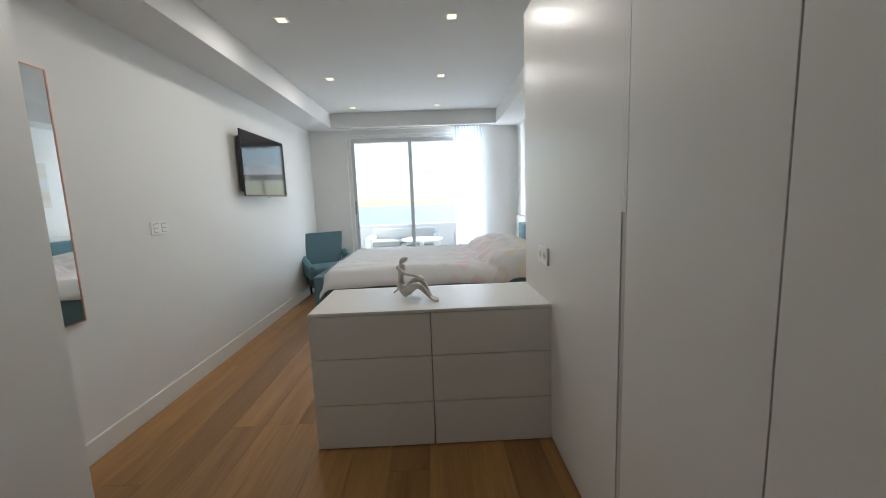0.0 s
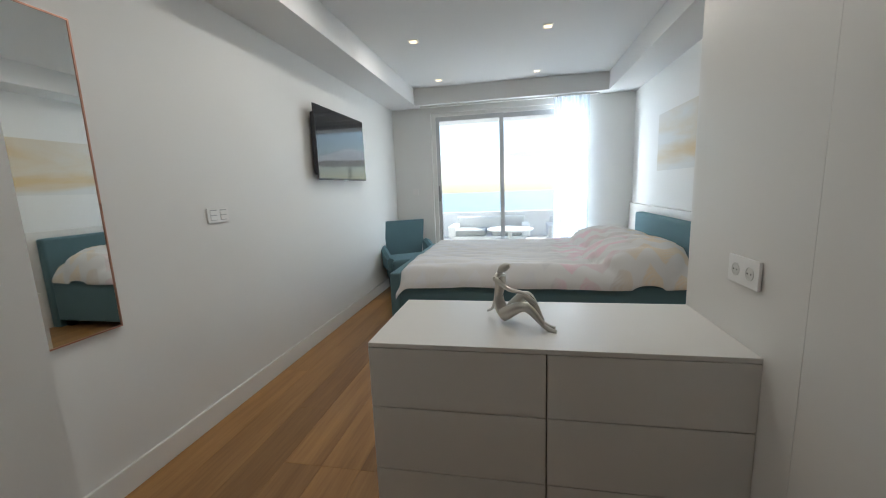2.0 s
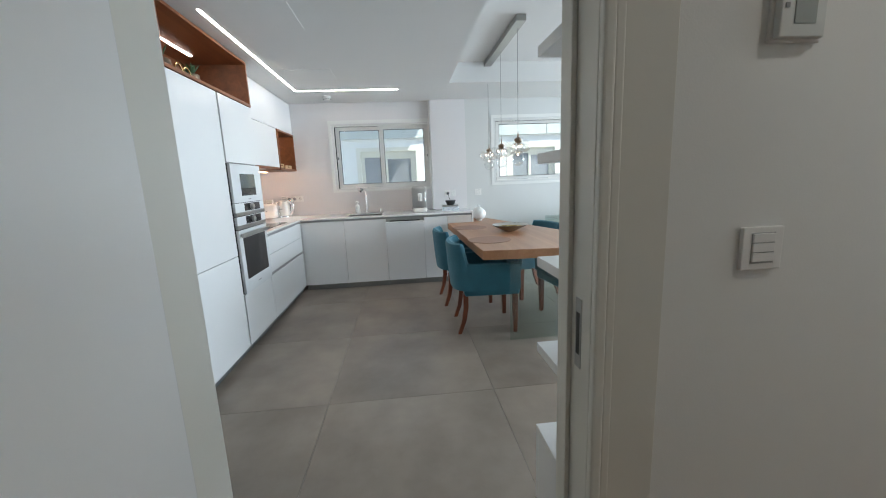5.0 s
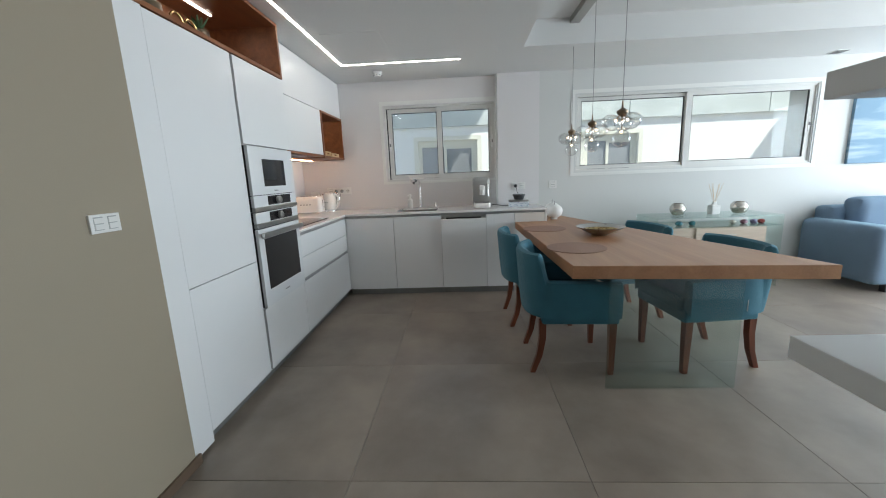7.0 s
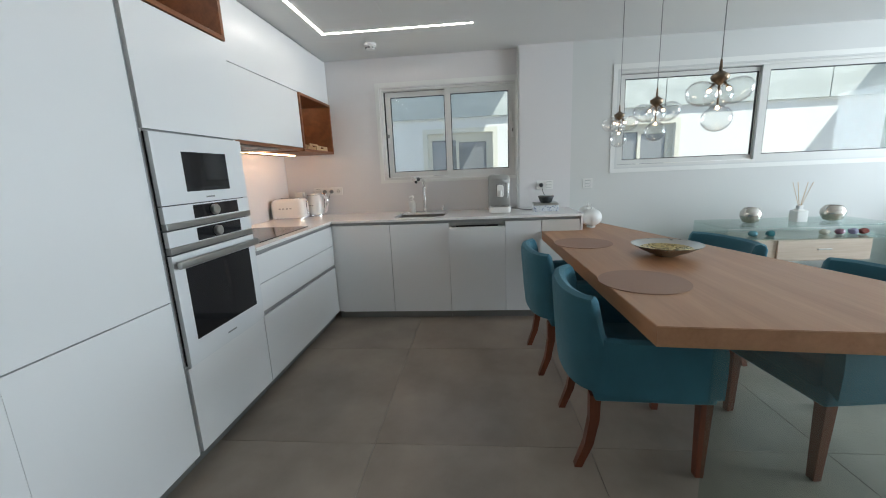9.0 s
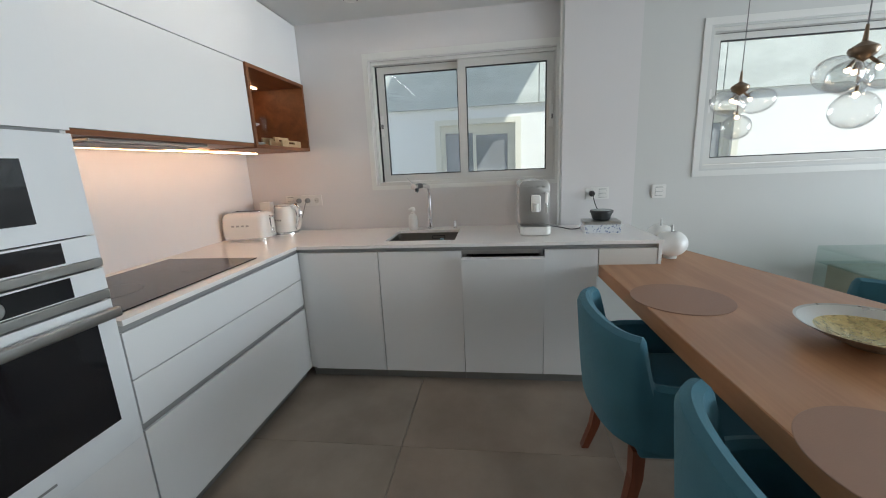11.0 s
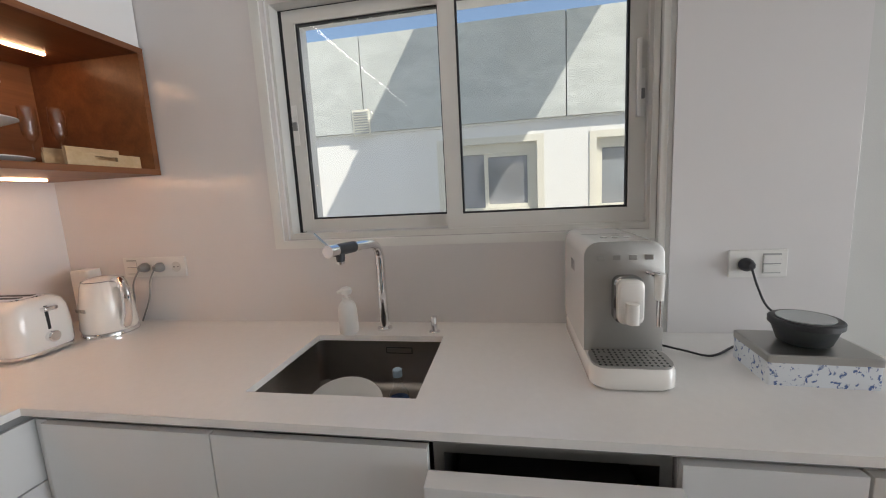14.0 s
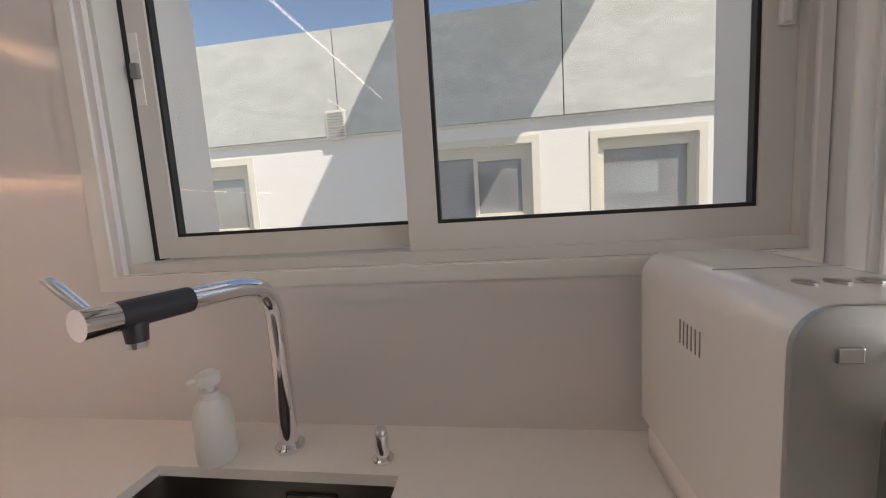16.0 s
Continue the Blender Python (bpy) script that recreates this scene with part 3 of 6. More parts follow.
def sliding_window(name, label, wall, y0, y1, z0, z1, glass_x, ly, ry, gz0, gz1):
    """Two-sash aluminium window: ly and ry are the panes' y ranges."""
    win = thing(name, label, "window", (0, 0, 0))
    win["kind"] = "structure"
    part("window_frame", wall_x(glass_x - 0.07, wall - 0.012, y0, y1, z0, z1, [(y0 + 0.012, y1 - 0.012, z0 + 0.022, z1 - 0.022)]), ALU, win)
    mid = (ly[1] + ry[0]) / 2
    sash(win, y0 + 0.027, mid + 0.025, z0 + 0.026, z1 - 0.026, glass_x, ly[0], ly[1], gz0, gz1)
    sash(win, mid - 0.028, y1 - 0.0125, z0 + 0.004, z1 - 0.01, glass_x + 0.034, ry[0], ry[1], gz0, gz1)
    latch(win, glass_x, ly[0] - 0.035, (gz0 + gz1) / 2)
    latch(win, glass_x + 0.034, ry[1] + 0.035, (gz0 + gz1) / 2)
    part("side_gasket", box((glass_x - 0.03, y0 + 0.0122, z0 + 0.022), (glass_x - 0.002, y0 + 0.0268, z1 - 0.022)), RUBBER, win, "black brush seal")
    part("head_track", box((glass_x - 0.03, y0 + 0.027, z1 - 0.0258), (glass_x - 0.002, mid, z1 - 0.0222)), RUBBER, win, "dark upper track")
    return win


w1 = sliding_window("window_1", "grey-white aluminium sliding window above the sink", WL, -0.612, 0.70, 1.255, 2.135, -6.885, (-0.535, 0.012), (0.072, 0.636), 1.328, 2.062)
part("trim", wall_x(WL, WL + 0.007, -0.668, 0.712, 1.222, 2.19, [(-0.63, 0.695, 1.252, 2.145)]), TRIM, w1, "thin white trim")
part("outer_trim", wall_x(WL, WL + 0.003, -0.708, 0.7125, 1.185, 2.228, [(-0.669, 0.7124, 1.2215, 2.1905)]), CLAD, w1, "flat outer trim board")
part("pull_handle", box((-6.851, 0.655, 1.62), (-6.835, 0.668, 1.86), 0.003), WHITEP, w1)
w2 = sliding_window("window_2", "wide white aluminium sliding strip window above the console", WR, 1.635, 4.265, 1.285, 2.145, -6.80, (1.705, 2.865), (2.935, 4.20), 1.352, 2.082)
part("trim", wall_x(WR, WR + 0.007, 1.575, 4.325, 1.235, 2.20, [(1.615, 4.285, 1.272, 2.158)]), TRIM, w2, "thin white trim")

# rounded corner post between the two planes of the west wall, and the clad panel beside it
setting("corner_post", lathe([(0.022, 0.91), (0.022, CH)], (-6.763, 0.727, 0), 20), TRIM, "white rounded corner post beside the window", "trim", True)
setting("cladding_panel", box((WR, 0.728, 0.91), (WR + 0.006, 1.21, CH), 0.001), CLAD, "glossy white splashback panel", "panel")

# terrace slider of the bedroom
sl = thing("sliding_door_1", "white framed sliding glass door to a sunlit terrace", "sliding door", (0, 0, 0))
sl["kind"] = "structure"
part("door_frame", wall_y(6.20, 6.32, -1.79, 0.30, 0, 2.315, [(-1.735, 0.25, 0.03, 2.27)]), TRIM, sl)
for x0, x1, y in ((-1.735, -0.79, 6.225), (-0.85, 0.25, 6.265)):
    leaf = part("leaf", wall_y(y, y + 0.035, x0, x1, 0.03, 2.27, [(x0 + 0.05, x1 - 0.05, 0.09, 2.21)]), plain("slider_frame", (0.55, 0.56, 0.57), 0.45), sl)
    p = part("pane", box((x0 + 0.05, y + 0.014, 0.09), (x1 - 0.05, y + 0.02, 2.21)), SLIDER_GLASS, leaf, "glass pane, tinted to dim the bright terrace")
    p.visible_shadow = False
part("handle", box((-1.72, 6.205, 1.10), (-1.70, 6.225, 1.32), 0.004), GREYP, sl, "grey pull handle")

# ---- outside ----
setting("ground", box((-60, -60, -3.5), (60, 60, -3.3)), GROUND, "dry pale ground outside", "ground")
setting("water", box((-2500, 61, -60.2), (2500, 4000, -60)), SEA, "blue sea out to the horizon", "sea")
setting("terrace_floor", box((-7.1, 6.40, -0.25), (6.0, 11.0, -0.02)), TERRACE, "pale stone terrace floor", "terrace")
setting("terrace_parapet", box((-7.1, 10.85, -0.02), (6.0, 11.0, 0.62)), RENDER, "low white terrace parapet", "parapet")
setting("terrace_roof", box((-7.1, 6.40, 2.48), (3.0, 8.3, 2.75)), RENDER, "white underside of the terrace roof", "roof")
setting("terrace_side_wall", box((-2.62, 6.41, -0.02), (-2.1, 8.3, 2.48)), RENDER, "white side wall of the terrace", "wall")

FARPANE = plain("far_pane", (0.42, 0.43, 0.45), 0.04, 0.45, vary=0.1, scale=3)
house = thing("opposite_house", "white rendered neighbouring house with a grey concrete band and windows", "house", (-11.5, 0, -3.3))
holes = [(-4.92, -3.50, 4.37, 5.44), (-0.74, 0.68, 4.37, 5.42), (1.53, 2.76, 4.36, 5.40), (3.20, 4.43, 4.36, 5.40)]
part("wall", wall_x(-0.35, 0.0, -12, 16, 0, 5.74, holes), RENDER, house)
for k in range(9):
    y0 = -11.18 + 3.07 * k
    part("concrete_panel", box((-0.30, y0 + 0.007, 5.73), (0.07, y0 + 3.063, 7.16), 0.004), CONC, house)
part("band_backing", box((-0.3, -11.1, 5.75), (0.055, 16, 7.14)), DARK, house)
part("band_drip", box((0.0, -12, 5.695), (0.03, 16, 5.728)), RENDER, house)
part("roof", box((-8, -12, 6.2), (-0.3, 16, 6.35)), RENDER, house)
# Dark block behind the windows, with the unlit rooms' shade in its colour.
part("back_wall", box((-4.0, -12, 0), (-0.36, 16, 6.2)), plain("unlit_house_inside", (0.16, 0.17, 0.20), 0.8), house)
for (a, b, c, d) in holes:
    w = part("window", wall_x(-0.16, -0.07, a, b, c, d, [(a + 0.09, b - 0.09, c + 0.08, d - 0.14)]), FARWIN, house, "cream framed window")
    m_ = (a + b) / 2 - 0.06
    part("pane", box((-0.125, a + 0.09, c + 0.08), (-0.12, b - 0.09, d - 0.14)), FARPANE, w, "dark reflecting pane")
    if a != 1.53:
        part("sash", wall_x(-0.118, -0.085, m_ - 0.03, b - 0.09, c + 0.08, d - 0.14, [(m_ + 0.03, b - 0.14, c + 0.13, d - 0.19)]), FARWIN, w)
    part("sill", box((-0.07, a - 0.03, c - 0.05), (0.035, b + 0.03, c)), FARWIN, w)
    part("architrave", box((0.0, a - 0.10, c - 0.03), (0.012, a, d + 0.10)), FARWIN, w)
    part("architrave", box((0.0, b, c - 0.03), (0.012, b + 0.10, d + 0.10)), FARWIN, w)
    part("lintel", box((0.0, a, d), (0.012, b, d + 0.10)), FARWIN, w)
v = part("wall_vent", box((0.07, -2.16, 5.68), (0.085, -1.87, 6.08), 0.003), FARWIN, house, "square louvred vent")
for k in range(9):
    part("louvre", box((0.084, -2.13, 5.715 + 0.039 * k), (0.098, -1.90, 5.733 + 0.039 * k)), GREYC, v)
# unseen canopies, added to cast slanting shade on the house opposite; roof walls carry them
for k, (y0, y1) in enumerate(((0.33, 2.82), (9.93, 12.6))):
    setting("canopy_prop_wall_%d" % (k + 1), box((-7.08, y0, 3.05), (-6.84, y1, 5.85)), RENDER, "unseen white rendered wall added on the roof to carry the canopy", "wall")
    setting("shade_canopy_%d" % (k + 1), box((-10.8, y0, 5.85), (-6.8, y1, 6.1)), RENDER, "unseen flat concrete canopy added to shade the house opposite", "canopy")

# ---- floors: boards and tiles are single pieces ----
floor_bed = setting("floor_bedroom", box((-2.34, -1.35, -0.10), (0.85, 6.3, -0.012)), DARK, "warm oak plank floor", "floor")
floor_kit = setting("floor_kitchen", box((-6.82, -1.68, -0.10), (-2.08, 7.1, -0.012)), plain("grout", (0.21, 0.19, 0.165), 0.9), "large grey-brown concrete-look floor tiles", "floor")


def pieces():
    """Boards and tiles, last in the build."""
    rnd = random.Random(7)
    w = 0.198
    shared = {}
    x, col = -2.34, 0
    while x < 0.85:
        y = -1.35 - rnd.choice((0.0, 0.45, 0.9, 1.35))
        while y < 6.3:
            length = 1.8
            a, b = max(y, -1.35), min(y + length, 6.3)
            wd = min(w, 0.85 - x)
            if b - a > 0.02 and wd > 0.02:
                key = (round(b - a, 3), round(wd, 3))
                if key not in shared:
                    me = bpy.data.meshes.new("plank")
                    bm = box((0.0006, 0.0006, -0.012), (wd - 0.0006, b - a - 0.0006, 0.0), 0.0008, 1)
                    bmesh.ops.recalc_face_normals(bm, faces=bm.faces)
                    bm.to_mesh(me)
                    bm.free()
                    me.materials.append(OAK)
                    shared[key] = me
                ob = new("plank", shared[key])
                ob.location = (x, a, 0)
                ob.parent = floor_bed
            y += length
        x += w
        col += 1
    s = 1.04
    xs = [-2.45 - s * k for k in range(-1, 6)]
    ys = [-0.23 + s * k for k in range(-2, 9)]
    for x1, x0 in zip(xs, xs[1:]):
        for y0, y1 in zip(ys, ys[1:]):
            a, b, c, d = max(x0, -6.82), min(x1, -2.08 if y1 < 0.9 else -2.44), max(y0, -1.68), min(y1, 7.1)
            if b - a < 0.03 or d - c < 0.03:
                continue
            key = ("t", round(b - a, 3), round(d - c, 3))
            if key not in shared:
                me = bpy.data.meshes.new("tile")
                bm = box((0.0011, 0.0011, -0.012), (b - a - 0.0011, d - c - 0.0011, 0.0), 0.0006, 1)
                bmesh.ops.recalc_face_normals(bm, faces=bm.faces)
                bm.to_mesh(me)
                bm.free()
                me.materials.append(TILE)
                shared[key] = me
            ob = new("tile", shared[key])
            ob.location = (a, c, 0)
            ob.parent = floor_kit

# ---- bedroom things ----
wr = thing("wardrobe", "tall built-in wardrobe with plain warm white doors and a recessed grip", "wardrobe", (0.10, 0, 0))
part("carcass", box((0.024, -1.35, 0.0), (0.75, 2.53, 2.388)), LACQ_W, wr)
for y0, y1 in ((-1.34, -0.379), (-0.375, 0.166), (0.17, 0.709), (0.713, 1.238)):
    part("door", box((0.0, y0, 0.012), (0.021, y1, 2.384), 0.0015), LACQ_W, wr)
# The recess is greyer than the doors: its shade is put into the colour.
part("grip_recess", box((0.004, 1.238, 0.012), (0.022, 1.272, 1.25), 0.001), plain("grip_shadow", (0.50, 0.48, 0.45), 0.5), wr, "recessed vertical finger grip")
part("door", box((0.0, 1.241, 1.25), (0.021, 1.255, 2.384), 0.001), LACQ_W, wr)
part("end_panel", box((0.0, 1.272, 0.012), (0.021, 1.835, 2.384), 0.0015), LACQ_W, wr)
part("end_panel", box((0.001, 1.837, 0.012), (0.021, 2.53, 2.384), 0.0015), LACQ_W, wr)
part("end_panel", box((0.0, 1.2555, 1.25), (0.021, 1.272, 2.384), 0.0008), LACQ_W, wr)


def socket_plate(name, label, at, rz, cells, size=0.083, mat=None):
    """A wall plate that faces local -y; cells is a string: s socket, r rocker pair, c closed."""
    t = thing(name, label, "socket" if "s" in cells else "switch", at, rz)
    w = size * len(cells) * 0.87 + 0.012
    part("plate", box((-w / 2, -0.009, -size / 2), (w / 2, 0, size / 2), 0.002), mat or WHITEP, t)
    step = size * 0.87
    for i, c in enumerate(cells):
        x = (i - (len(cells) - 1) / 2) * step
        if c in "rt":
            # The gaps' shade is put into a grey backing behind the rockers.
            part("shade_inset", box((x - 0.0245, -0.0096, -0.0295), (x + 0.0245, -0.0085, 0.0315)), GREYC, t, "grey backing that stands for the shade around the rockers")
        if c == "s":
            bm = lathe([(0.0215, 0), (0.0215, 0.0016), (0.0195, 0.0016), (0.019, 0.0004)], (0, 0, 0), 24)
            bmesh.ops.rotate(bm, verts=bm.verts, matrix=Matrix.Rotation(radians(90), 3, "X"))
            bmesh.ops.translate(bm, verts=bm.verts, vec=(x, -0.009, 0))
            cup = part("socket", bm, plain("socket_cup", (0.62, 0.61, 0.58), 0.4), t, "", True)
            for dx in (-0.0095, 0.0095):
                bm = disc(0.0025, 0, 0.001, seg=10)
                bmesh.ops.rotate(bm, verts=bm.verts, matrix=Matrix.Rotation(radians(90), 3, "X"))
                bmesh.ops.translate(bm, verts=bm.verts, vec=(x + dx, -0.0106, 0))
                part("pin_hole", bm, DARK, cup)
        elif c == "r":
            part("rocker", box((x - 0.023, -0.0125, 0.002), (x + 0.023, -0.008, 0.026), 0.0012), WHITEP, t)
            part("rocker", box((x - 0.023, -0.0135, -0.026), (x + 0.023, -0.008, -0.002), 0.0012), WHITEP, t)
        elif c == "t":
            for k in range(3):
                part("rocker", box((x - 0.023, -0.0125, 0.0125 - 0.019 * k), (x + 0.023, -0.008, 0.0295 - 0.019 * k), 0.0012), WHITEP, t)
    return t


# plates: faces +x is rz 90, faces -x is rz -90, faces +y is rz 180
socket_plate("wall_socket", "white double wall socket on the wardrobe side", (0.099, 2.11, 0.99), -90, "ss", 0.09)
socket_plate("light_switch", "white double rocker light switch on the bedroom wall", (-2.34, 2.705, 1.187), 90, "rr", 0.085)
socket_plate("light_switch", "white triple rocker light switch beside the doorway", (-1.94, 0.992, 1.182), 90, "t", 0.084)
socket_plate("light_switch", "white double rocker light switch on the beige wall", (-3.36, -0.99, 1.182), 180, "rr", 0.085).scale = (0.74, 1.0, 0.78)
socket_plate("wall_socket", "small white wall socket near the terrace door", (-2.05, 6.15, 1.25), 0, "c", 0.08)

th = thing("thermostat", "white wall thermostat with a grey display", "thermostat", (-1.94, 1.012, 1.61))
th.scale = (0.85, 0.8, 0.84)
th.location.z -= 0.006
part("back_plate", box((0, -0.062, -0.062), (0.008, 0.062, 0.062), 0.003), WHITEP, th)
part("body", box((0.006, -0.055, -0.056), (0.022, 0.055, 0.056), 0.004, 3), plain("thermostat_case", (0.60, 0.62, 0.60), 0.35), th)
part("display", box((0.0205, -0.022, -0.03), (0.0235, 0.03, 0.036), 0.001), plain("lcd_grey", (0.30, 0.33, 0.31), 0.25), th, "grey liquid crystal display")
part("button", box((0.021, -0.046, 0.0), (0.024, -0.036, 0.01), 0.001), GREYP, th)

mi = thing("wall_mirror", "frameless tall wall mirror with a thin copper edge", "mirror", (-2.34, 1.828, 1.369))
part("edge_frame", wall_x(0.0, 0.024, -0.225, 0.232, -0.617, 0.625, [(-0.219, 0.226, -0.611, 0.619)]), COPPER, mi, "thin copper rim")
part("backing", box((0.0, -0.219, -0.611), (0.017, 0.226, 0.619)), DARK, mi)
part("mirror_glass", box((0.018, -0.219, -0.611), (0.021, 0.226, 0.619)), MIRROR, mi)

tv = thing("television", "flat black wall-mounted television, switched off", "television", (-2.34, 4.30, 1.715))
part("bracket", box((0.0, -0.2, -0.15), (0.04, 0.2, 0.15), 0.004), BLACKP, tv)
part("body", box((0.035, -0.50, -0.27), (0.075, 0.50, 0.25), 0.012), BLACKP, tv)
part("bezel", box((0.07, -0.515, -0.313), (0.083, 0.515, 0.313), 0.003), BLACKP, tv)
part("screen", box((0.0832, -0.508, -0.298), (0.0845, 0.508, 0.306)), BLACKG, tv, "glossy black screen")
part("logo_bar", box((0.083, -0.05, -0.326), (0.086, 0.05, -0.312), 0.001), STEEL, tv)

dr = thing("chest_of_drawers", "low white lacquered chest with six plain drawers", "chest of drawers", (-1.15, 1.985, 0))
part("carcass", box((0.006, 0.022, 0.02), (1.244, 0.53, 0.735)), plain("chest_inside", (0.30, 0.29, 0.27), 0.6), dr)
part("top", box((0, 0, 0.735), (1.25, 0.535, 0.752), 0.002), LACQ_W, dr)
part("side", box((0, 0.021, 0.0), (0.018, 0.535, 0.735), 0.001), LACQ_W, dr)
part("side", box((1.232, 0.021, 0.0), (1.25, 0.535, 0.735), 0.001), LACQ_W, dr)
for x0, x1 in ((0.0, 0.6225), (0.6275, 1.25)):
    for z0, z1 in ((0.008, 0.248), (0.252, 0.502), (0.506, 0.732)):
        part("drawer_front", box((x0, 0.0, z0), (x1, 0.02, z1), 0.0015), LACQ_W, dr)


def statue():
    """A seated slender figure as one smooth body."""
    bm = bmesh.new()
    torso = curve([(0.004, 0, 0.030), (-0.026, 0, 0.062), (-0.030, 0, 0.105), (-0.022, 0, 0.150), (-0.030, 0, 0.186)])
    n = len(torso) - 1
    tube(torso, [0.035 - 0.030 * (i / n) if i < 0.5 * n else 0.020 + 0.020 * (i / n - 0.5) - (0.016 if i > 0.92 * n else 0) for i in range(n + 1)], bm, 14, 0.8)
    head = curve([(-0.030, 0, 0.188), (-0.016, 0, 0.206), (0.004, 0, 0.218), (0.020, 0, 0.224)])
    tube(head, [0.007 + 0.009 * math.sin(math.pi * i / (len(head) - 1)) for i in range(len(head))], bm, 12)
    tube([(-0.028, 0.038, 0.172), (-0.029, 0.0, 0.182), (-0.024, -0.038, 0.174)], [0.009, 0.014, 0.009], bm, 10)
    for dy, knee, foot in ((0.018, (0.078, 0.022, 0.108), (0.158, 0.014)), (-0.018, (0.092, -0.022, 0.078), (0.176, -0.016))):
        leg = curve([(0.0, dy, 0.032), knee, (foot[0] - 0.012, foot[1], 0.022)], 10)
        tube(leg, [0.027 - 0.017 * i / (len(leg) - 1) for i in range(len(leg))], bm, 12)
        tube([(foot[0] - 0.016, foot[1], 0.02), (foot[0] + 0.010, foot[1], 0.008), (foot[0] + 0.036, foot[1], 0.006)], [0.009, 0.009, 0.006], bm, 10)
    for pts in ([(-0.030, 0.036, 0.172), (-0.062, 0.044, 0.105), (-0.088, 0.050, 0.030), (-0.118, 0.054, 0.006)],
                [(-0.024, -0.036, 0.174), (0.036, -0.038, 0.142), (0.092, -0.030, 0.132), (0.140, -0.022, 0.098)]):
        arm = curve(pts, 8)
        tube(arm, [0.0095 - 0.0045 * i / (len(arm) - 1) for i in range(len(arm))], bm, 10)
    return solid("figurine", bm, SILVER, "silver abstract seated figurine standing on the chest", "statue", True, (-0.665, 2.25, 0.752))


fig = statue()
fig.rotation_euler = (0, 0, radians(-28))
fig.scale = (1.03, 1.03, 1.03)

# bed
BX0, BX1, BY0, BY1 = -1.68, 0.80, 3.75, 5.45
bed = thing("bed", "double bed with a teal upholstered frame and headboard", "bed", ((BX0 + BX1) / 2, (BY0 + BY1) / 2, 0))
hx, hy = (BX1 - BX0) / 2, (BY1 - BY0) / 2
part("footboard", box((-hx, -hy, 0.03), (-hx + 0.09, hy, 0.60), 0.02, 3), TEAL, bed, "", True)
part("side_rail", box((-hx + 0.09, -hy + 0.005, 0.08), (hx - 0.1, -hy + 0.075, 0.50), 0.018, 3), TEAL, bed, "", True)
part("side_rail", box((-hx + 0.09, hy - 0.075, 0.08), (hx - 0.1, hy - 0.005, 0.50), 0.018, 3), TEAL, bed, "", True)
part("headboard", box((hx - 0.10, -hy, 0.0), (hx, hy, 0.94), 0.025, 3), TEAL, bed, "teal padded headboard", True)
part("base", box((-hx + 0.08, -hy + 0.07, 0.06), (hx - 0.10, hy - 0.07, 0.42), 0.01), TEAL, bed)
for sx in (-1, 1):
    for sy in (-1, 1):
        part("leg", box((sx * (hx - 0.12) - 0.03, sy * (hy - 0.1) - 0.03, 0), (sx * (hx - 0.12) + 0.03, sy * (hy - 0.1) + 0.03, 0.09)), BLACKP, bed)
part("mattress", box((-hx + 0.09, -hy + 0.06, 0.42), (hx - 0.11, hy - 0.06, 0.60), 0.05, 4), CERAM, bed, "", True)


def duvet():
    bm = bmesh.new()
    nx, ny = 110, 110
    x0, x1, y0, y1 = -hx + 0.05, hx - 0.14, -hy - 0.012, hy + 0.012
    rows = []
    for i in range(nx + 1):
        row = []
        for j in range(ny + 1):
            u, v = i / nx, j / ny
            x, y = x0 + (x1 - x0) * u, y0 + (y1 - y0) * v
            e = min(v, 1 - v) * (y1 - y0)
            f = u * (x1 - x0)
            drop = 0.145 * max(0.0, 1 - e / 0.13) ** 2 + 0.10 * max(0.0, 1 - f / 0.12) ** 2
            p = Vector((x * 1.6 + 0.5 * y, y * 8.0, 0.3))
            wr_ = 0.022 * noise.noise(p) + 0.012 * noise.noise(p * 2.3) + 0.006 * noise.noise(Vector((x * 5, y * 26, 1.0))) + 0.03 * noise.noise(Vector((x * 1.1, y * 1.1, 4.0)))
            pil = 0.0
            for cy in (-0.42, 0.42):
                d = ((x - (x1 - 0.32)) / 0.40) ** 2 + ((y - cy) / 0.46) ** 2
                pil = max(pil, 0.17 * max(0.0, 1 - d) ** 0.6)
            row.append(bm.verts.new((x, y, 0.655 - drop + wr_ * (1 if e > 0.06 else 0.5) + pil)))
        rows.append(row)
    for r, s in zip(rows, rows[1:]):
        for j in range(ny):
            bm.faces.new((r[j], r[j + 1], s[j + 1], s[j]))
    edge = [e for e in bm.edges if e.is_boundary]
    got = bmesh.ops.extrude_edge_only(bm, edges=edge)
    for v in got["geom"]:
        if isinstance(v, bmesh.types.BMVert):
            v.co.z -= 0.03
    return bm


dv = link("duvet", duvet(), DUVET, True)
dv.location = ((BX0 + BX1) / 2, (BY0 + BY1) / 2, 0)
tagged(dv, "rumpled white duvet with pastel zigzag pattern on the bed", "duvet")
setting("headboard_ledge", box((0.805, 2.56, 0), (0.849, 6.10, 1.01), 0.004), LACQ_W, "white low wall ledge behind the bed", "ledge")
solid("wall_art", box((0.842, 3.3, 1.38), (0.849, 5.25, 1.95)), ART, "wide pale wall print with golden brush washes", "wall art")


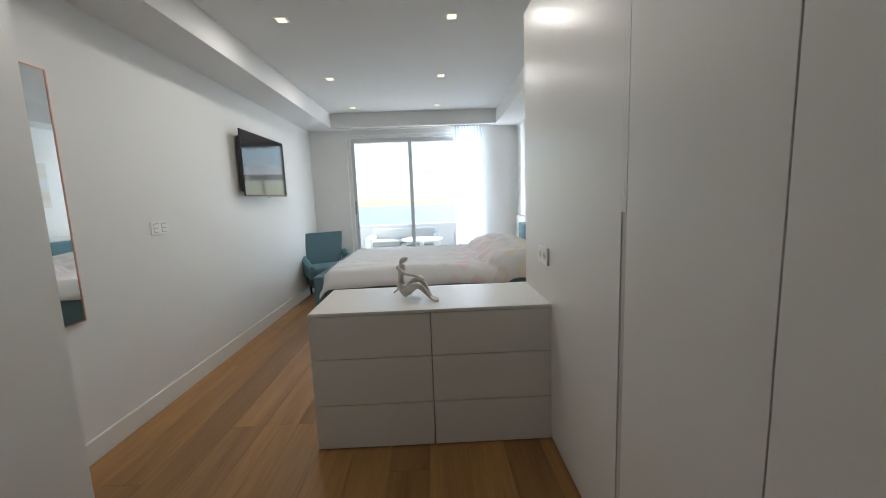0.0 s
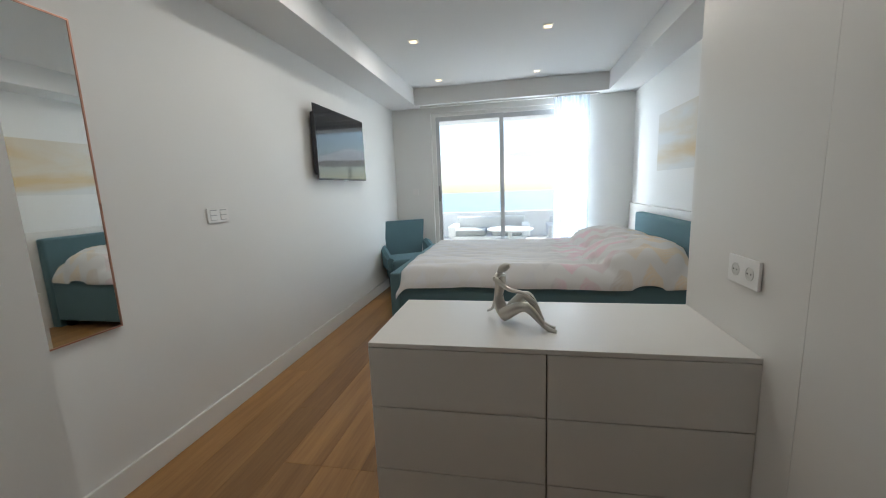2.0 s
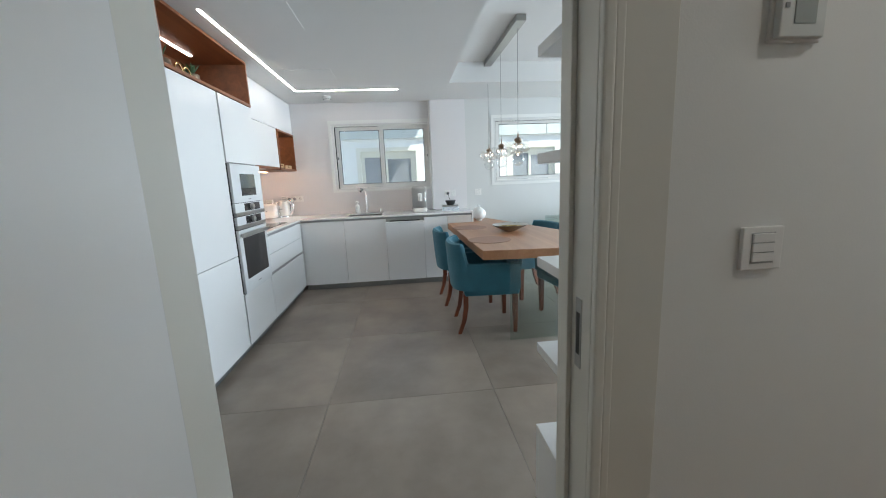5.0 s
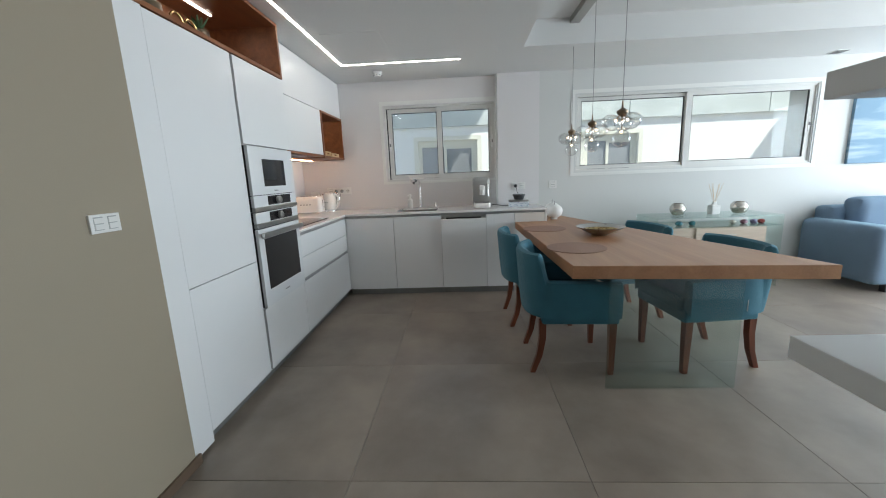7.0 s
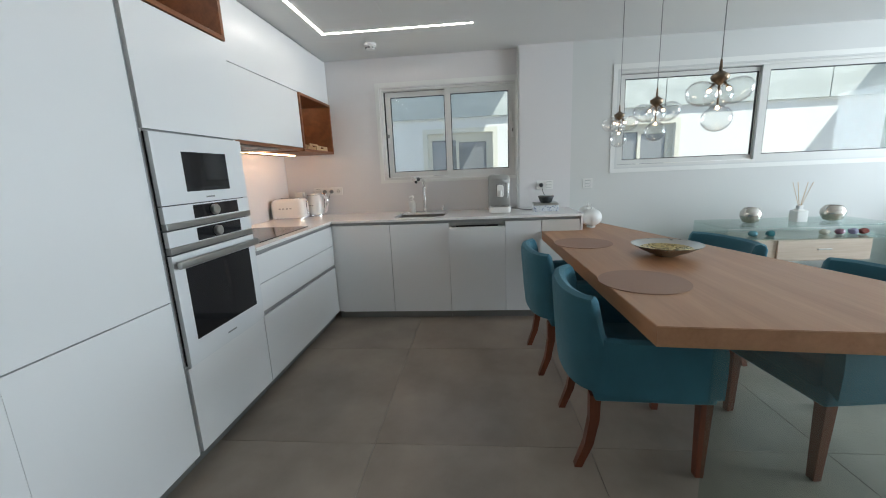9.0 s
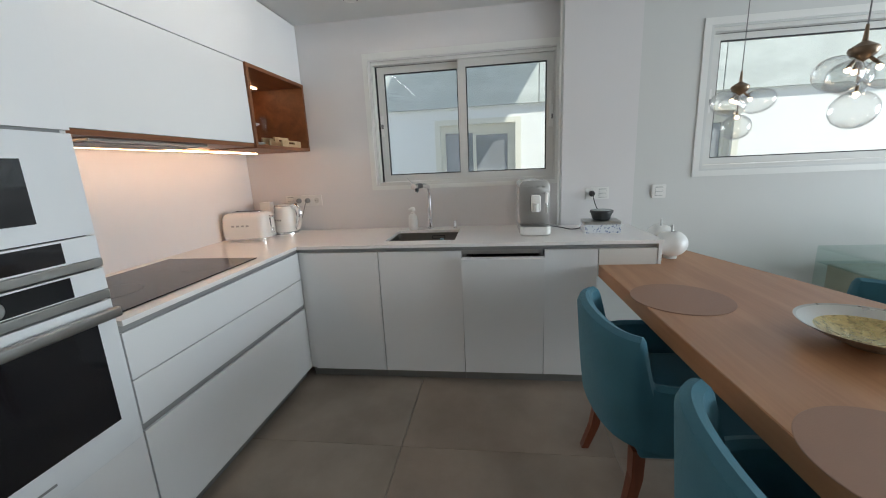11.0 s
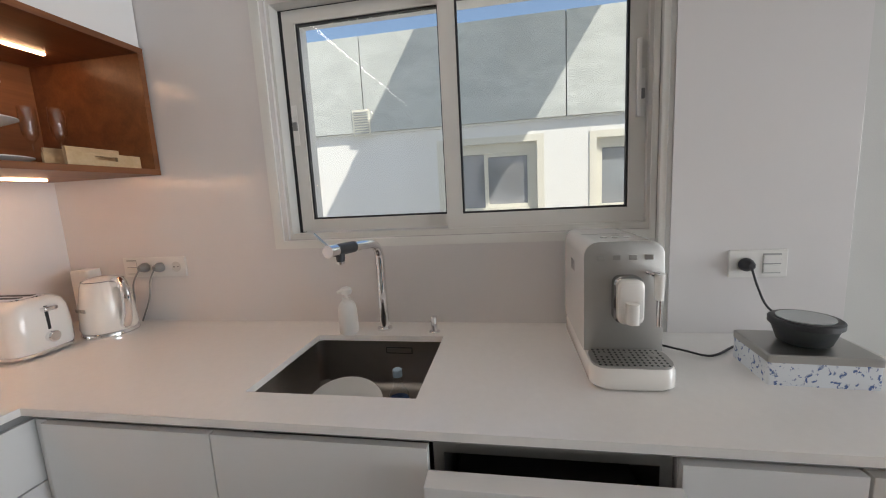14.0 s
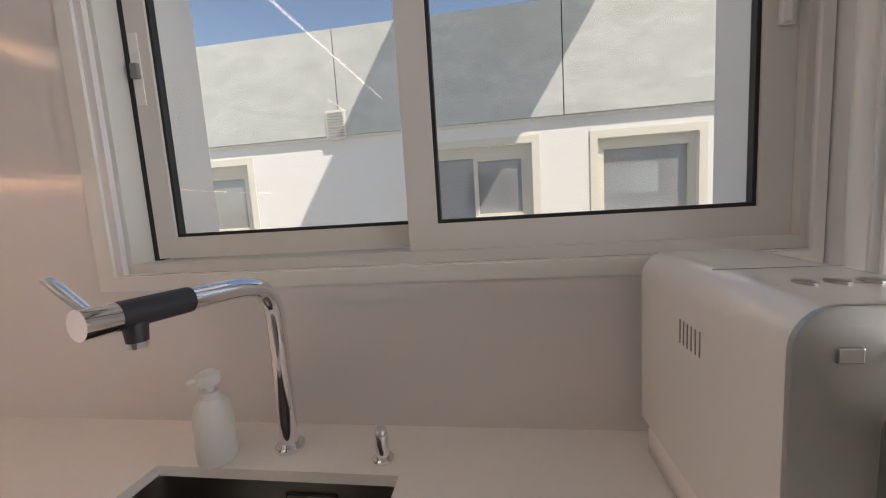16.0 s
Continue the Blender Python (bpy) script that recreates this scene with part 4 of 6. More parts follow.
def bedroom_chair():
    t = thing("armchair", "small teal upholstered armchair with a tapered back in the corner", "armchair", (-2.0, 5.50, 0), -58)
    t.scale = (1.02, 1.06, 1.02)
    # faces local +x
    loops = []
    for k in range(9):
        s = k / 8
        z = 0.36 + 0.50 * s
        w = 0.19 + 0.09 * s ** 0.7
        back = -0.24 - 0.09 * s
        loops.append([(back + 0.075, -w, z), (back + 0.03, -w - 0.01, z), (back, -w + 0.03, z), (back, w - 0.03, z), (back + 0.03, w + 0.01, z), (back + 0.075, w, z)])
    part("backrest", rings(bmesh.new(), loops), TEAL, t, "", True)
    part("seat", box((-0.26, -0.28, 0.27), (0.28, 0.28, 0.43), 0.05, 4), TEAL, t, "", True)
    for sy in (-1, 1):
        arm = []
        for k in range(8):
            s = k / 7
            x = -0.27 + 0.5 * s
            zt = 0.60 - 0.14 * s
            arm.append([(x, sy * 0.25, 0.30), (x, sy * 0.32, 0.30), (x, sy * (0.33 + 0.02 * (1 - s)), zt - 0.02), (x, sy * 0.30, zt), (x, sy * 0.26, zt - 0.02)])
        part("arm", rings(bmesh.new(), arm), TEAL, t, "", True)
    part("skirt", box((-0.24, -0.26, 0.14), (0.25, 0.26, 0.29), 0.02, 3), TEAL, t, "", True)
    for sx in (-0.2, 0.2):
        for sy in (-0.22, 0.22):
            part("leg", lathe([(0.012, 0), (0.018, 0.15)], (sx, sy, 0), 12), BLACKP, t, "", True)


bedroom_chair()


def curtain():
    bm = bmesh.new()
    n = 120
    top, bot = [], []
    for i in range(n + 1):
        u = i / n
        x = -0.14 + 0.43 * u
        y = 6.04 + 0.028 * math.sin(u * 2 * math.pi * 9) + 0.012 * math.sin(u * 2 * math.pi * 3.3 + 1)
        top.append(bm.verts.new((x, y, 2.375)))
        bot.append(bm.verts.new((x * 1.02, y + 0.006 * math.sin(u * 40), 0.02)))
    for i in range(n):
        bm.faces.new((top[i], top[i + 1], bot[i + 1], bot[i]))
    return solid("curtain", bm, CURTAIN, "sheer white curtain gathered beside the terrace door", "curtain", True)


curtain()
solid("curtain_rail", box((-1.9, 6.02, 2.372), (0.40, 6.06, 2.39), 0.002), TRIM, "slim white ceiling curtain rail", "curtain rail")


def downlight(x, y, z):
    t = thing("downlight", "small square recessed ceiling spotlight, lit", "spotlight", (x, y, z), group="ceiling spotlights")
    part("rim", wall_y(-0.045, 0.045, -0.045, 0.045, -0.004, 0.006, []), TRIM, t)
    part("lens", box((-0.03, -0.03, -0.008), (0.03, 0.03, -0.0045)), SPOTG, t, "glowing warm lens")


# The spot at y 1.66 is unseen, added to brighten the corridor.
for x, y in ((-1.30, 1.66), (-1.50, 2.99), (-0.30, 3.01), (-1.52, 4.33), (-0.35, 4.33), (-1.55, 5.62), (-0.38, 5.62)):
    downlight(x, y, 2.60)
    if y < 5 and (x < -1 or y > 2):
        lamp("downlight_beam", "AREA", pose(x, y, 2.589), 2.1, (1.0, 0.93, 0.83), (0.06, 0.06))

# terrace furniture
for x, y, lab in ((-1.2, 8.9, "pale cushioned outdoor sofa on the terrace"), (0.5, 8.7, "pale outdoor armchair on the terrace")):
    t = thing("outdoor_sofa", lab, "outdoor sofa", (x, y, -0.02))
    w = 0.75 if x < 0 else 0.45
    part("base", box((-w, -0.4, 0.06), (w, 0.4, 0.30), 0.03, 3), RENDER, t, "", True)
    part("backrest", box((-w, 0.28, 0.30), (w, 0.42, 0.66), 0.05, 3), RENDER, t, "", True)
    for sx in (-1, 1):
        part("arm", box((sx * w - 0.08, -0.4, 0.28), (sx * w + 0.08, 0.4, 0.52), 0.04, 3), RENDER, t, "", True)
        part("cushion", box((sx * w * 0.5 - w * 0.42, -0.36, 0.30), (sx * w * 0.5 + w * 0.42, 0.28, 0.43), 0.05, 4), GREYC, t, "grey cushion", True)
t = thing("outdoor_table", "low round white terrace table", "table", (-0.75, 7.85, -0.02))
part("tabletop", disc(0.42, 0.50, 0.53, bev=0.006), CERAM, t, "", True)
part("pedestal", lathe([(0.2, 0.0), (0.2, 0.02), (0.035, 0.06), (0.035, 0.5)]), CERAM, t, "", True)
t = thing("parasol", "white open parasol on a pole on the terrace", "parasol", (0.35, 10.2, -0.02))
part("pole", lathe([(0.025, 0), (0.025, 2.35)], seg=14), STEEL, t, "", True)
bm = bmesh.new()
rings(bm, [[(1.25 * math.cos(math.pi * i / 4), 1.25 * math.sin(math.pi * i / 4), 2.02) for i in range(8)],
           [(0.65 * math.cos(math.pi * i / 4), 0.65 * math.sin(math.pi * i / 4), 2.22) for i in range(8)],
           [(0.04 * math.cos(math.pi * i / 4), 0.04 * math.sin(math.pi * i / 4), 2.40) for i in range(8)]], True, False)
part("canopy", bm, RENDER, t, "white fabric canopy")
part("base_plate", disc(0.28, 0, 0.06, bev=0.01), GREYC, t)

# ---- kitchen units ----
FY = -1.0


def front(parent, name, x0, x1, z0, z1, y=FY, mat=None):
    return part(name, box((x0, y - 0.02, z0), (x1, y, z1), 0.0015), mat or LACQ, parent)


g = "kitchen cabinet run"
tall = thing("fridge_cabinet", "tall white lacquered cabinet with an upper and a lower door", "cabinet", (0, 0, 0), group=g)
part("carcass", box((-4.335, -1.68, 0.075), (-3.60, FY - 0.022, 2.03)), LACQ, tall)
front(tall, "filler", -3.7250, -3.577, 0.02, 2.40)
front(tall, "door", -4.332, -3.726, 0.822, 2.034)
front(tall, "door", -4.332, -3.726, 0.075, 0.817)
part("grip_profile", box((-4.352, FY - 0.03, 0.075), (-4.336, FY - 0.012, 2.034)), GAP, tall, "grey recessed grip profile")
part("plinth", box((-4.35, -1.6, 0), (-3.61, FY - 0.05, 0.073)), PLINTH, tall)
tower = thing("oven_cabinet", "tall white lacquered cabinet housing the ovens", "cabinet", (0, 0, 0), group=g)
part("carcass", box((-4.978, -1.68, 0.075), (-4.356, FY - 0.5, 2.03)), LACQ, tower)
part("side", box((-4.982, -1.68, 0.075), (-4.966, FY - 0.022, 2.03)), LACQ, tower)
part("side", box((-4.372, -1.68, 0.075), (-4.356, FY - 0.022, 2.03)), LACQ, tower)
front(tower, "door", -4.978, -4.358, 1.538, 2.034)
part("shelf", box((-4.965, -1.5, 1.532), (-4.373, FY - 0.022, 1.55)), GAP, tower)
part("shelf", box((-4.965, -1.5, 0.47), (-4.373, FY - 0.022, 0.495)), LACQ, tower)
front(tower, "drawer_front", -4.978, -4.358, 0.075, 0.494)
part("plinth", box((-4.98, -1.6, 0), (-4.352, FY - 0.05, 0.073)), PLINTH, tower)

mw = thing("microwave_oven", "built-in white glass compact oven with a black window and steel bar", "microwave", (-4.663, FY, 0))
part("body", box((-0.29, -0.45, 1.125), (0.29, -0.004, 1.528)), BLACKP, mw)
part("door", box((-0.302, -0.004, 1.226), (0.302, 0.016, 1.527), 0.002), WHITEG, mw, "white glass door")
part("window", box((-0.155, 0.0162, 1.278), (0.148, 0.0172, 1.453)), BLACKG, mw, "black door window")
part("control_panel", box((-0.302, -0.004, 1.150), (0.302, 0.016, 1.222), 0.002), WHITEG, mw)
part("display", box((-0.20, 0.0162, 1.156), (0.13, 0.0172, 1.216)), BLACKG, mw, "black display")
part("steel_bar", box((-0.302, -0.004, 1.122), (0.302, 0.02, 1.149), 0.003), STEEL, mw)
bm = disc(0.024, 0, 0.026, bev=0.004)
bmesh.ops.rotate(bm, verts=bm.verts, matrix=Matrix.Rotation(radians(-90), 3, "X"))
bmesh.ops.translate(bm, verts=bm.verts, vec=(0.0, 0.017, 1.186))
part("knob", bm, STEEL, mw, "", True)
part("lettering", box((-0.03, 0.0165, 1.245), (0.03, 0.0170, 1.252)), GREYP, mw)

ov = thing("oven", "built-in oven with white glass, black window and steel handle", "oven", (-4.663, FY, 0))
part("body", box((-0.29, -0.45, 0.50), (0.29, -0.004, 1.118)), BLACKP, ov)
part("control_panel", box((-0.302, -0.004, 1.048), (0.302, 0.016, 1.117), 0.002), WHITEG, ov)
part("display", box((-0.20, 0.0162, 1.052), (0.13, 0.0172, 1.112)), BLACKG, ov, "black display")
part("steel_bar", box((-0.302, -0.004, 1.018), (0.302, 0.02, 1.046), 0.003), STEEL, ov)
bm = disc(0.024, 0, 0.026, bev=0.004)
bmesh.ops.rotate(bm, verts=bm.verts, matrix=Matrix.Rotation(radians(-90), 3, "X"))
bmesh.ops.translate(bm, verts=bm.verts, vec=(0.0, 0.017, 1.082))
part("knob", bm, STEEL, ov, "", True)
part("door", box((-0.302, -0.004, 0.503), (0.302, 0.016, 1.012), 0.002), WHITEG, ov, "white glass door")
part("window", box((-0.242, 0.0162, 0.61), (0.238, 0.0172, 0.945)), BLACKG, ov, "black oven window")
part("handle", box((-0.300, 0.03, 0.955), (0.300, 0.052, 0.988), 0.007, 3), STEEL, ov, "wide steel handle", True)
for sx in (-0.26, 0.26):
    part("handle_mount", box((sx - 0.012, 0.014, 0.96), (sx + 0.012, 0.035, 0.983), 0.002), STEEL, ov)
part("lettering", box((-0.035, 0.0165, 0.548), (0.035, 0.0170, 0.556)), GREYP, ov)

nt_ = thing("top_niche", "open walnut niche above the tall cabinets with a light strip", "niche shelf", (0, 0, 0))
part("bottom_board", box((-4.985, -1.5, 2.040), (-3.61, FY + 0.004, 2.062), 0.001), WALNUT, nt_)
part("top_board", box((-4.985, -1.5, 2.392), (-3.61, FY + 0.004, 2.412), 0.001), WALNUT, nt_)
part("side_board", box((-4.985, -1.5, 2.0625), (-4.963, FY + 0.003, 2.3915)), WALNUT, nt_)
part("side_board", box((-3.735, -1.5, 2.0625), (-3.715, FY + 0.003, 2.3915)), WALNUT, nt_)
part("back_board", box((-4.962, -1.5, 2.0625), (-3.736, -1.48, 2.3915)), WALNUT, nt_)
part("light_strip", box((-4.72, -1.32, 2.385), (-3.76, -1.305, 2.391)), LED, nt_, "thin glowing light strip")


def succulent(x, y, s):
    t = thing("potted_plant", "small green succulent in a round brown pot", "plant", (x, y, 2.062), group="niche plants")
    part("pot", lathe([(0.03 * s, 0), (0.05 * s, 0.03), (0.048 * s, 0.07), (0.042 * s, 0.075), (0.04 * s, 0.06)], seg=20), BRONZE, t, "", True)
    rnd = random.Random(int(-x * 100))
    for k in range(14):
        a, tilt, ln = rnd.uniform(0, 6.28), rnd.uniform(0.2, 1.0), rnd.uniform(0.07, 0.12) * s
        d = Vector((math.cos(a) * tilt, math.sin(a) * tilt, 1.0)).normalized()
        pts = [Vector((0, 0, 0.06)) + d * ln * q + Vector((0, 0, -0.03 * q * q * tilt)) for q in (0, 0.4, 0.75, 1.0)]
        part("leaf", tube(pts, [0.006, 0.009, 0.006, 0.001], None, 6, 0.4), LEAF, t, "", True)


for x, s in ((-3.92, 1.2), (-4.28, 1.0)):
    succulent(x, -1.12, s)
for x in (-4.08, -4.18):
    ring = [(x + 0.045 * math.cos(a), -1.1, 2.107 + 0.045 * math.sin(a)) for a in [2 * math.pi * k / 24 for k in range(25)]]
    solid("ring_ornament", tube(ring, 0.006, None, 8), plain("gold_ring", (0.7, 0.5, 0.22), 0.25, 1.0), "small gold ring ornament in the niche", "ornament", True)

# south base units
base = thing("drawer_unit", "wide white base unit with two drawers above a deep drawer", "cabinet", (0, 0, 0), group=g)
part("carcass", box((-6.16, -1.68, 0.075), (-4.985, FY - 0.022, 0.875)), LACQ, base)
front(base, "drawer_front", -6.215, -4.985, 0.703, 0.877)
front(base, "drawer_front", -6.215, -4.985, 0.530, 0.699)
part("grip_profile", box((-6.215, FY - 0.03, 0.502), (-4.985, FY - 0.010, 0.528)), GAP, base, "grey recessed grip profile")
front(base, "drawer_front", -6.215, -4.985, 0.075, 0.500)
part("grip_profile", box((-6.20, FY - 0.03, 0.878), (-4.985, FY - 0.012, 0.904)), GAP, base, "grey recessed grip profile")
part("plinth", box((-6.2, -1.6, 0), (-4.985, FY - 0.05, 0.073)), PLINTH, base)

CX = -6.17
cor = thing("corner_unit", "white corner base unit beside the sink", "cabinet", (0, 0, 0), group=g)
part("carcass", box((WL, -1.68, 0.075), (CX - 0.022, -0.47, 0.70)), LACQ, cor)
part("filler", box((CX - 0.05, -0.998, 0.075), (CX - 0.018, -0.958, 0.877), 0.001), LACQ, cor)
part("door", box((CX - 0.02, -0.956, 0.075), (CX, -0.467, 0.877), 0.0015), LACQ, cor)
part("plinth", box((WL, -1.0, 0), (CX - 0.05, -0.467, 0.073)), PLINTH, cor)
snk = thing("sink_unit", "white base unit under the sink", "cabinet", (0, 0, 0), group=g)
part("carcass", box((WL, -0.465, 0.075), (CX - 0.022, 0.055, 0.66)), LACQ, snk)
part("door", box((CX - 0.02, -0.463, 0.075), (CX, 0.055, 0.877), 0.0015), LACQ, snk)
part("plinth", box((WL, -0.466, 0), (CX - 0.05, 0.056, 0.073)), PLINTH, snk)
dw = thing("dishwasher", "integrated dishwasher, its white front standing slightly open", "dishwasher", (0, 0, 0))
part("tub", wall_x(WL + 0.05, CX - 0.03, 0.062, 0.54, 0.08, 0.877, [(0.085, 0.517, 0.11, 0.850)]), STEEL, dw, "steel inner tub")
part("tub_back", box((WL + 0.03, 0.062, 0.08), (WL + 0.05, 0.54, 0.877)), DARK, dw)
part("basket", box((WL + 0.1, 0.10, 0.70), (CX - 0.07, 0.50, 0.76), 0.01), BLACKP, dw, "dark upper basket")
d = part("door", box((-0.045, -0.241, 0), (0.0, 0.241, 0.767), 0.0015), LACQ, dw)
d.matrix_local = Matrix.Translation((CX, 0.300, 0.075)) @ Matrix.Rotation(radians(4.6), 4, "Y")
part("plinth", box((WL, 0.057, 0), (CX - 0.05, 0.543, 0.073)), PLINTH, dw)
ru = thing("base_unit", "narrow white base unit beside the dishwasher", "cabinet", (0, 0, 0), group=g)
part("carcass", box((WL, 0.545, 0.075), (CX - 0.022, 0.846, 0.875)), LACQ, ru)
part("door", box((CX - 0.02, 0.546, 0.075), (CX, 0.845, 0.877), 0.0015), LACQ, ru)
part("plinth", box((WL, 0.543, 0), (CX - 0.05, 0.846, 0.073)), PLINTH, ru)
bo = thing("counter_drawer_box", "shallow white drawer box above the end of the table", "drawer", (0, 0, 0))
part("drawer_front", box((CX - 0.02, 0.851, 0.782), (CX, 1.166, 0.877), 0.0015), LACQ_W, bo)
part("body", box((WR + 0.01, 0.851, 0.782), (CX - 0.022, 1.166, 0.877)), LACQ_W, bo)
part("end_panel", box((WR + 0.01, 1.172, 0.782), (CX, 1.190, 0.9045), 0.001), STONE, bo)
part("grip_profile", box((CX - 0.05, -0.998, 0.878), (CX - 0.022, 0.055, 0.904)), GAP, cor, "grey recessed grip profile")
part("grip_profile", box((CX - 0.05, 0.056, 0.878), (CX - 0.022, 1.168, 0.904)), GAP, bo, "grey recessed grip profile")

# worktop with the sink cut out
SX0, SX1, SY0, SY1 = -6.678, -6.28, -0.446, 0.008
bm = bmesh.new()
for a, b in (((WL, -1.68), (-4.985, FY + 0.012)), ((WL, FY + 0.012), (SX0, 0.715)), ((SX1, FY + 0.012), (CX + 0.012, 1.192)), ((SX0, FY + 0.012), (SX1, SY0)), ((SX0, SY1), (SX1, 1.192)), ((WR, 0.715), (SX0, 1.192))):
    bx(bm, (*a, 0.905), (*b, 0.925))
bmesh.ops.remove_doubles(bm, verts=bm.verts, dist=1e-5)
solid("worktop", bm, STONE, "thin white polished quartz worktop in an L shape", "worktop")

sk = thing("sink", "undermounted brushed steel sink with a square basin", "sink", ((SX0 + SX1) / 2, (SY0 + SY1) / 2, 0.015))
w_, d_ = SX1 - SX0 + 0.008, SY1 - SY0 + 0.008
prof = [(0.0, 0.8895, 0.03), (0.0, 0.74, 0.03), (0.012, 0.722, 0.04), (0.03, 0.715, 0.05)]
loops = [[(x, y, z) for x, y in rounded(w_ - 2 * i, d_ - 2 * i, r)] for i, z, r in prof]
bm = bmesh.new()
rings(bm, loops, True, False)
bm.verts.ensure_lookup_table()
bm.faces.new([v for v in bm.verts if v.co.z < 0.7155])
part("basin", bm, SINKM, sk, "", True)
part("overflow", box((-w_ / 2 + 0.001, 0.02, 0.845), (-w_ / 2 + 0.004, 0.115, 0.868), 0.001), DARK, sk, "rectangular overflow slot")
part("overflow_cover", box((-w_ / 2 + 0.003, 0.024, 0.849), (-w_ / 2 + 0.006, 0.111, 0.864), 0.001), SINKM, sk)
part("drain", disc(0.04, 0.7155, 0.719, (0.0, 0.0), bev=0.001), STEEL, sk, "", True)

tap = thing("kitchen_tap", "chrome kitchen tap with a black pull-out spout and lever", "tap", (-6.738, -0.218, WT))
part("base_ring", disc(0.027, 0, 0.012, bev=0.003), CHROME, tap, "", True)
out_ = curve([(0, 0, 0.0), (0, 0, 0.12), (0, 0, 0.25), (0.012, -0.002, 0.298), (0.05, -0.010, 0.322), (0.155, -0.030, 0.329)], 8)
part("stem", tube(out_, 0.0165, None, 20), CHROME, tap, "", True)
e0, e1, e2 = Vector((0.153, -0.0295, 0.329)), Vector((0.243, -0.047, 0.331)), Vector((0.279, -0.054, 0.332))
part("spray_sleeve", tube([e0, e1], 0.018, None, 20), BLACKP, tap, "black rubber sleeve", True)
part("spray_head", tube([e1, e2], 0.0185, None, 20), CHROME, tap, "", True)
part("nozzle", lathe([(0.012, -0.036), (0.014, -0.014), (0.014, 0.0)], tuple(e0 + (e1 - e0) * 0.78), 16), BLACKP, tap, "", True)
part("nozzle_ring", lathe([(0.011, -0.044), (0.0125, -0.036)], tuple(e0 + (e1 - e0) * 0.78), 16), CHROME, tap, "", True)
part("lever", tube([e2 + Vector((-0.018, -0.004, 0.010)), e2 + Vector((-0.014, -0.022, 0.030)), e2 + Vector((-0.010, -0.042, 0.052))], [0.009, 0.0105, 0.009], None, 14, 0.4), CHROME, tap, "", True)
pm = thing("drain_button", "small chrome push knob behind the sink", "knob", (-6.716, -0.030, WT))
part("base_ring", disc(0.019, 0, 0.006, bev=0.002), CHROME, pm, "", True)
part("knob", lathe([(0.0115, 0.006), (0.0115, 0.055), (0.009, 0.059)], seg=20), CHROME, pm, "", True)
so = thing("soap_dispenser", "white ceramic soap dispenser with a pump", "soap dispenser", (-6.705, -0.342, WT))
part("bottle", lathe([(0.031, 0), (0.034, 0.004), (0.0345, 0.03), (0.033, 0.085), (0.029, 0.105), (0.020, 0.116), (0.0145, 0.119)], seg=32), CERAM, so, "", True)
part("collar", lathe([(0.0145, 0.119), (0.0145, 0.130), (0.0125, 0.131)], seg=24), WHITEP, so, "", True)
part("pump", lathe([(0.0065, 0.131), (0.0065, 0.142), (0.018, 0.144), (0.0205, 0.150), (0.0195, 0.163), (0.012, 0.168), (0.002, 0.169)], seg=28), CERAM, so, "", True)
part("nozzle", tube([(0, 0, 0.156), (0.014, -0.016, 0.156), (0.018, -0.026, 0.153)], [0.008, 0.007, 0.005], None, 12), CERAM, so, "", True)
pl = solid("plate", lathe([(0.05, 0.0), (0.06, 0.004), (0.118, 0.018), (0.12, 0.021), (0.06, 0.009), (0.02, 0.007)], seg=40), CERAM, "white plate leaning in the sink", "plate", True)
pl.matrix_world = pose(-6.50, -0.285, 0.750, 0, 18, 20)
bo_ = thing("bottle", "small clear glass bottle with a blue label in the sink", "bottle", (-6.483, -0.100, 0.731))
part("body", lathe([(0.026, 0), (0.03, 0.004), (0.03, 0.09), (0.014, 0.12), (0.0125, 0.145)], seg=24), CLEAR, bo_, "", True)
part("label", lathe([(0.0306, 0.02), (0.0306, 0.075)], seg=24, caps=False), plain("blue_label", (0.05, 0.13, 0.38), 0.5), bo_, "blue label")
part("cap", lathe([(0.014, 0.146), (0.014, 0.166), (0.012, 0.168)], seg=20), plain("pale_blue_cap", (0.35, 0.48, 0.58), 0.4), bo_, "pale blue cap", True)

hob = thing("hob", "flat black glass cooktop set in the worktop", "cooktop", (-5.455, -1.345, WT))
part("glass_plate", box((-0.40, -0.26, 0.0005), (0.40, 0.285, 0.006), 0.002), HOBG, hob)
for x, y, r in ((-0.22, 0.1, 0.1), (-0.22, -0.12, 0.08), (0.2, 0.0, 0.12)):
    part("ring_mark", lathe([(r, 0.0061), (r + 0.002, 0.0063)], (x, y, 0), 40, caps=False), GREYP, hob)

# upper units
up = thing("upper_cabinet", "white wall cabinets in two rows over a walnut underside", "cabinet", (0, 0, 0), group=g)
UY = -1.15
part("carcass", box((-6.128, -1.68, 1.566), (-4.99, UY - 0.022, 2.38)), LACQ, up)
for a, b in ((-6.128, -4.99),):
    part("door", box((a, UY - 0.02, 1.566), (b, UY, 2.013), 0.0015), LACQ, up)
for a, b in ((-6.815, -4.99),):
    part("door", box((a, UY - 0.02, 2.018), (b, UY, 2.412), 0.0015), LACQ, up)
part("carcass_top", box((-6.815, -1.68, 2.018), (-6.13, UY - 0.022, 2.40)), LACQ, up)
part("underside", box((-6.128, -1.68, 1.544), (-4.99, UY - 0.004, 1.5645), 0.001), WALNUT, up)
part("light_strip", box((-6.66, -1.50, 1.528), (-4.995, -1.482, 1.536)), LED_WARM, up, "warm glowing light strip")
hd = thing("extractor_hood", "slim steel extractor under the wall cabinets", "extractor hood", (-5.5, -1.36, 1.544))
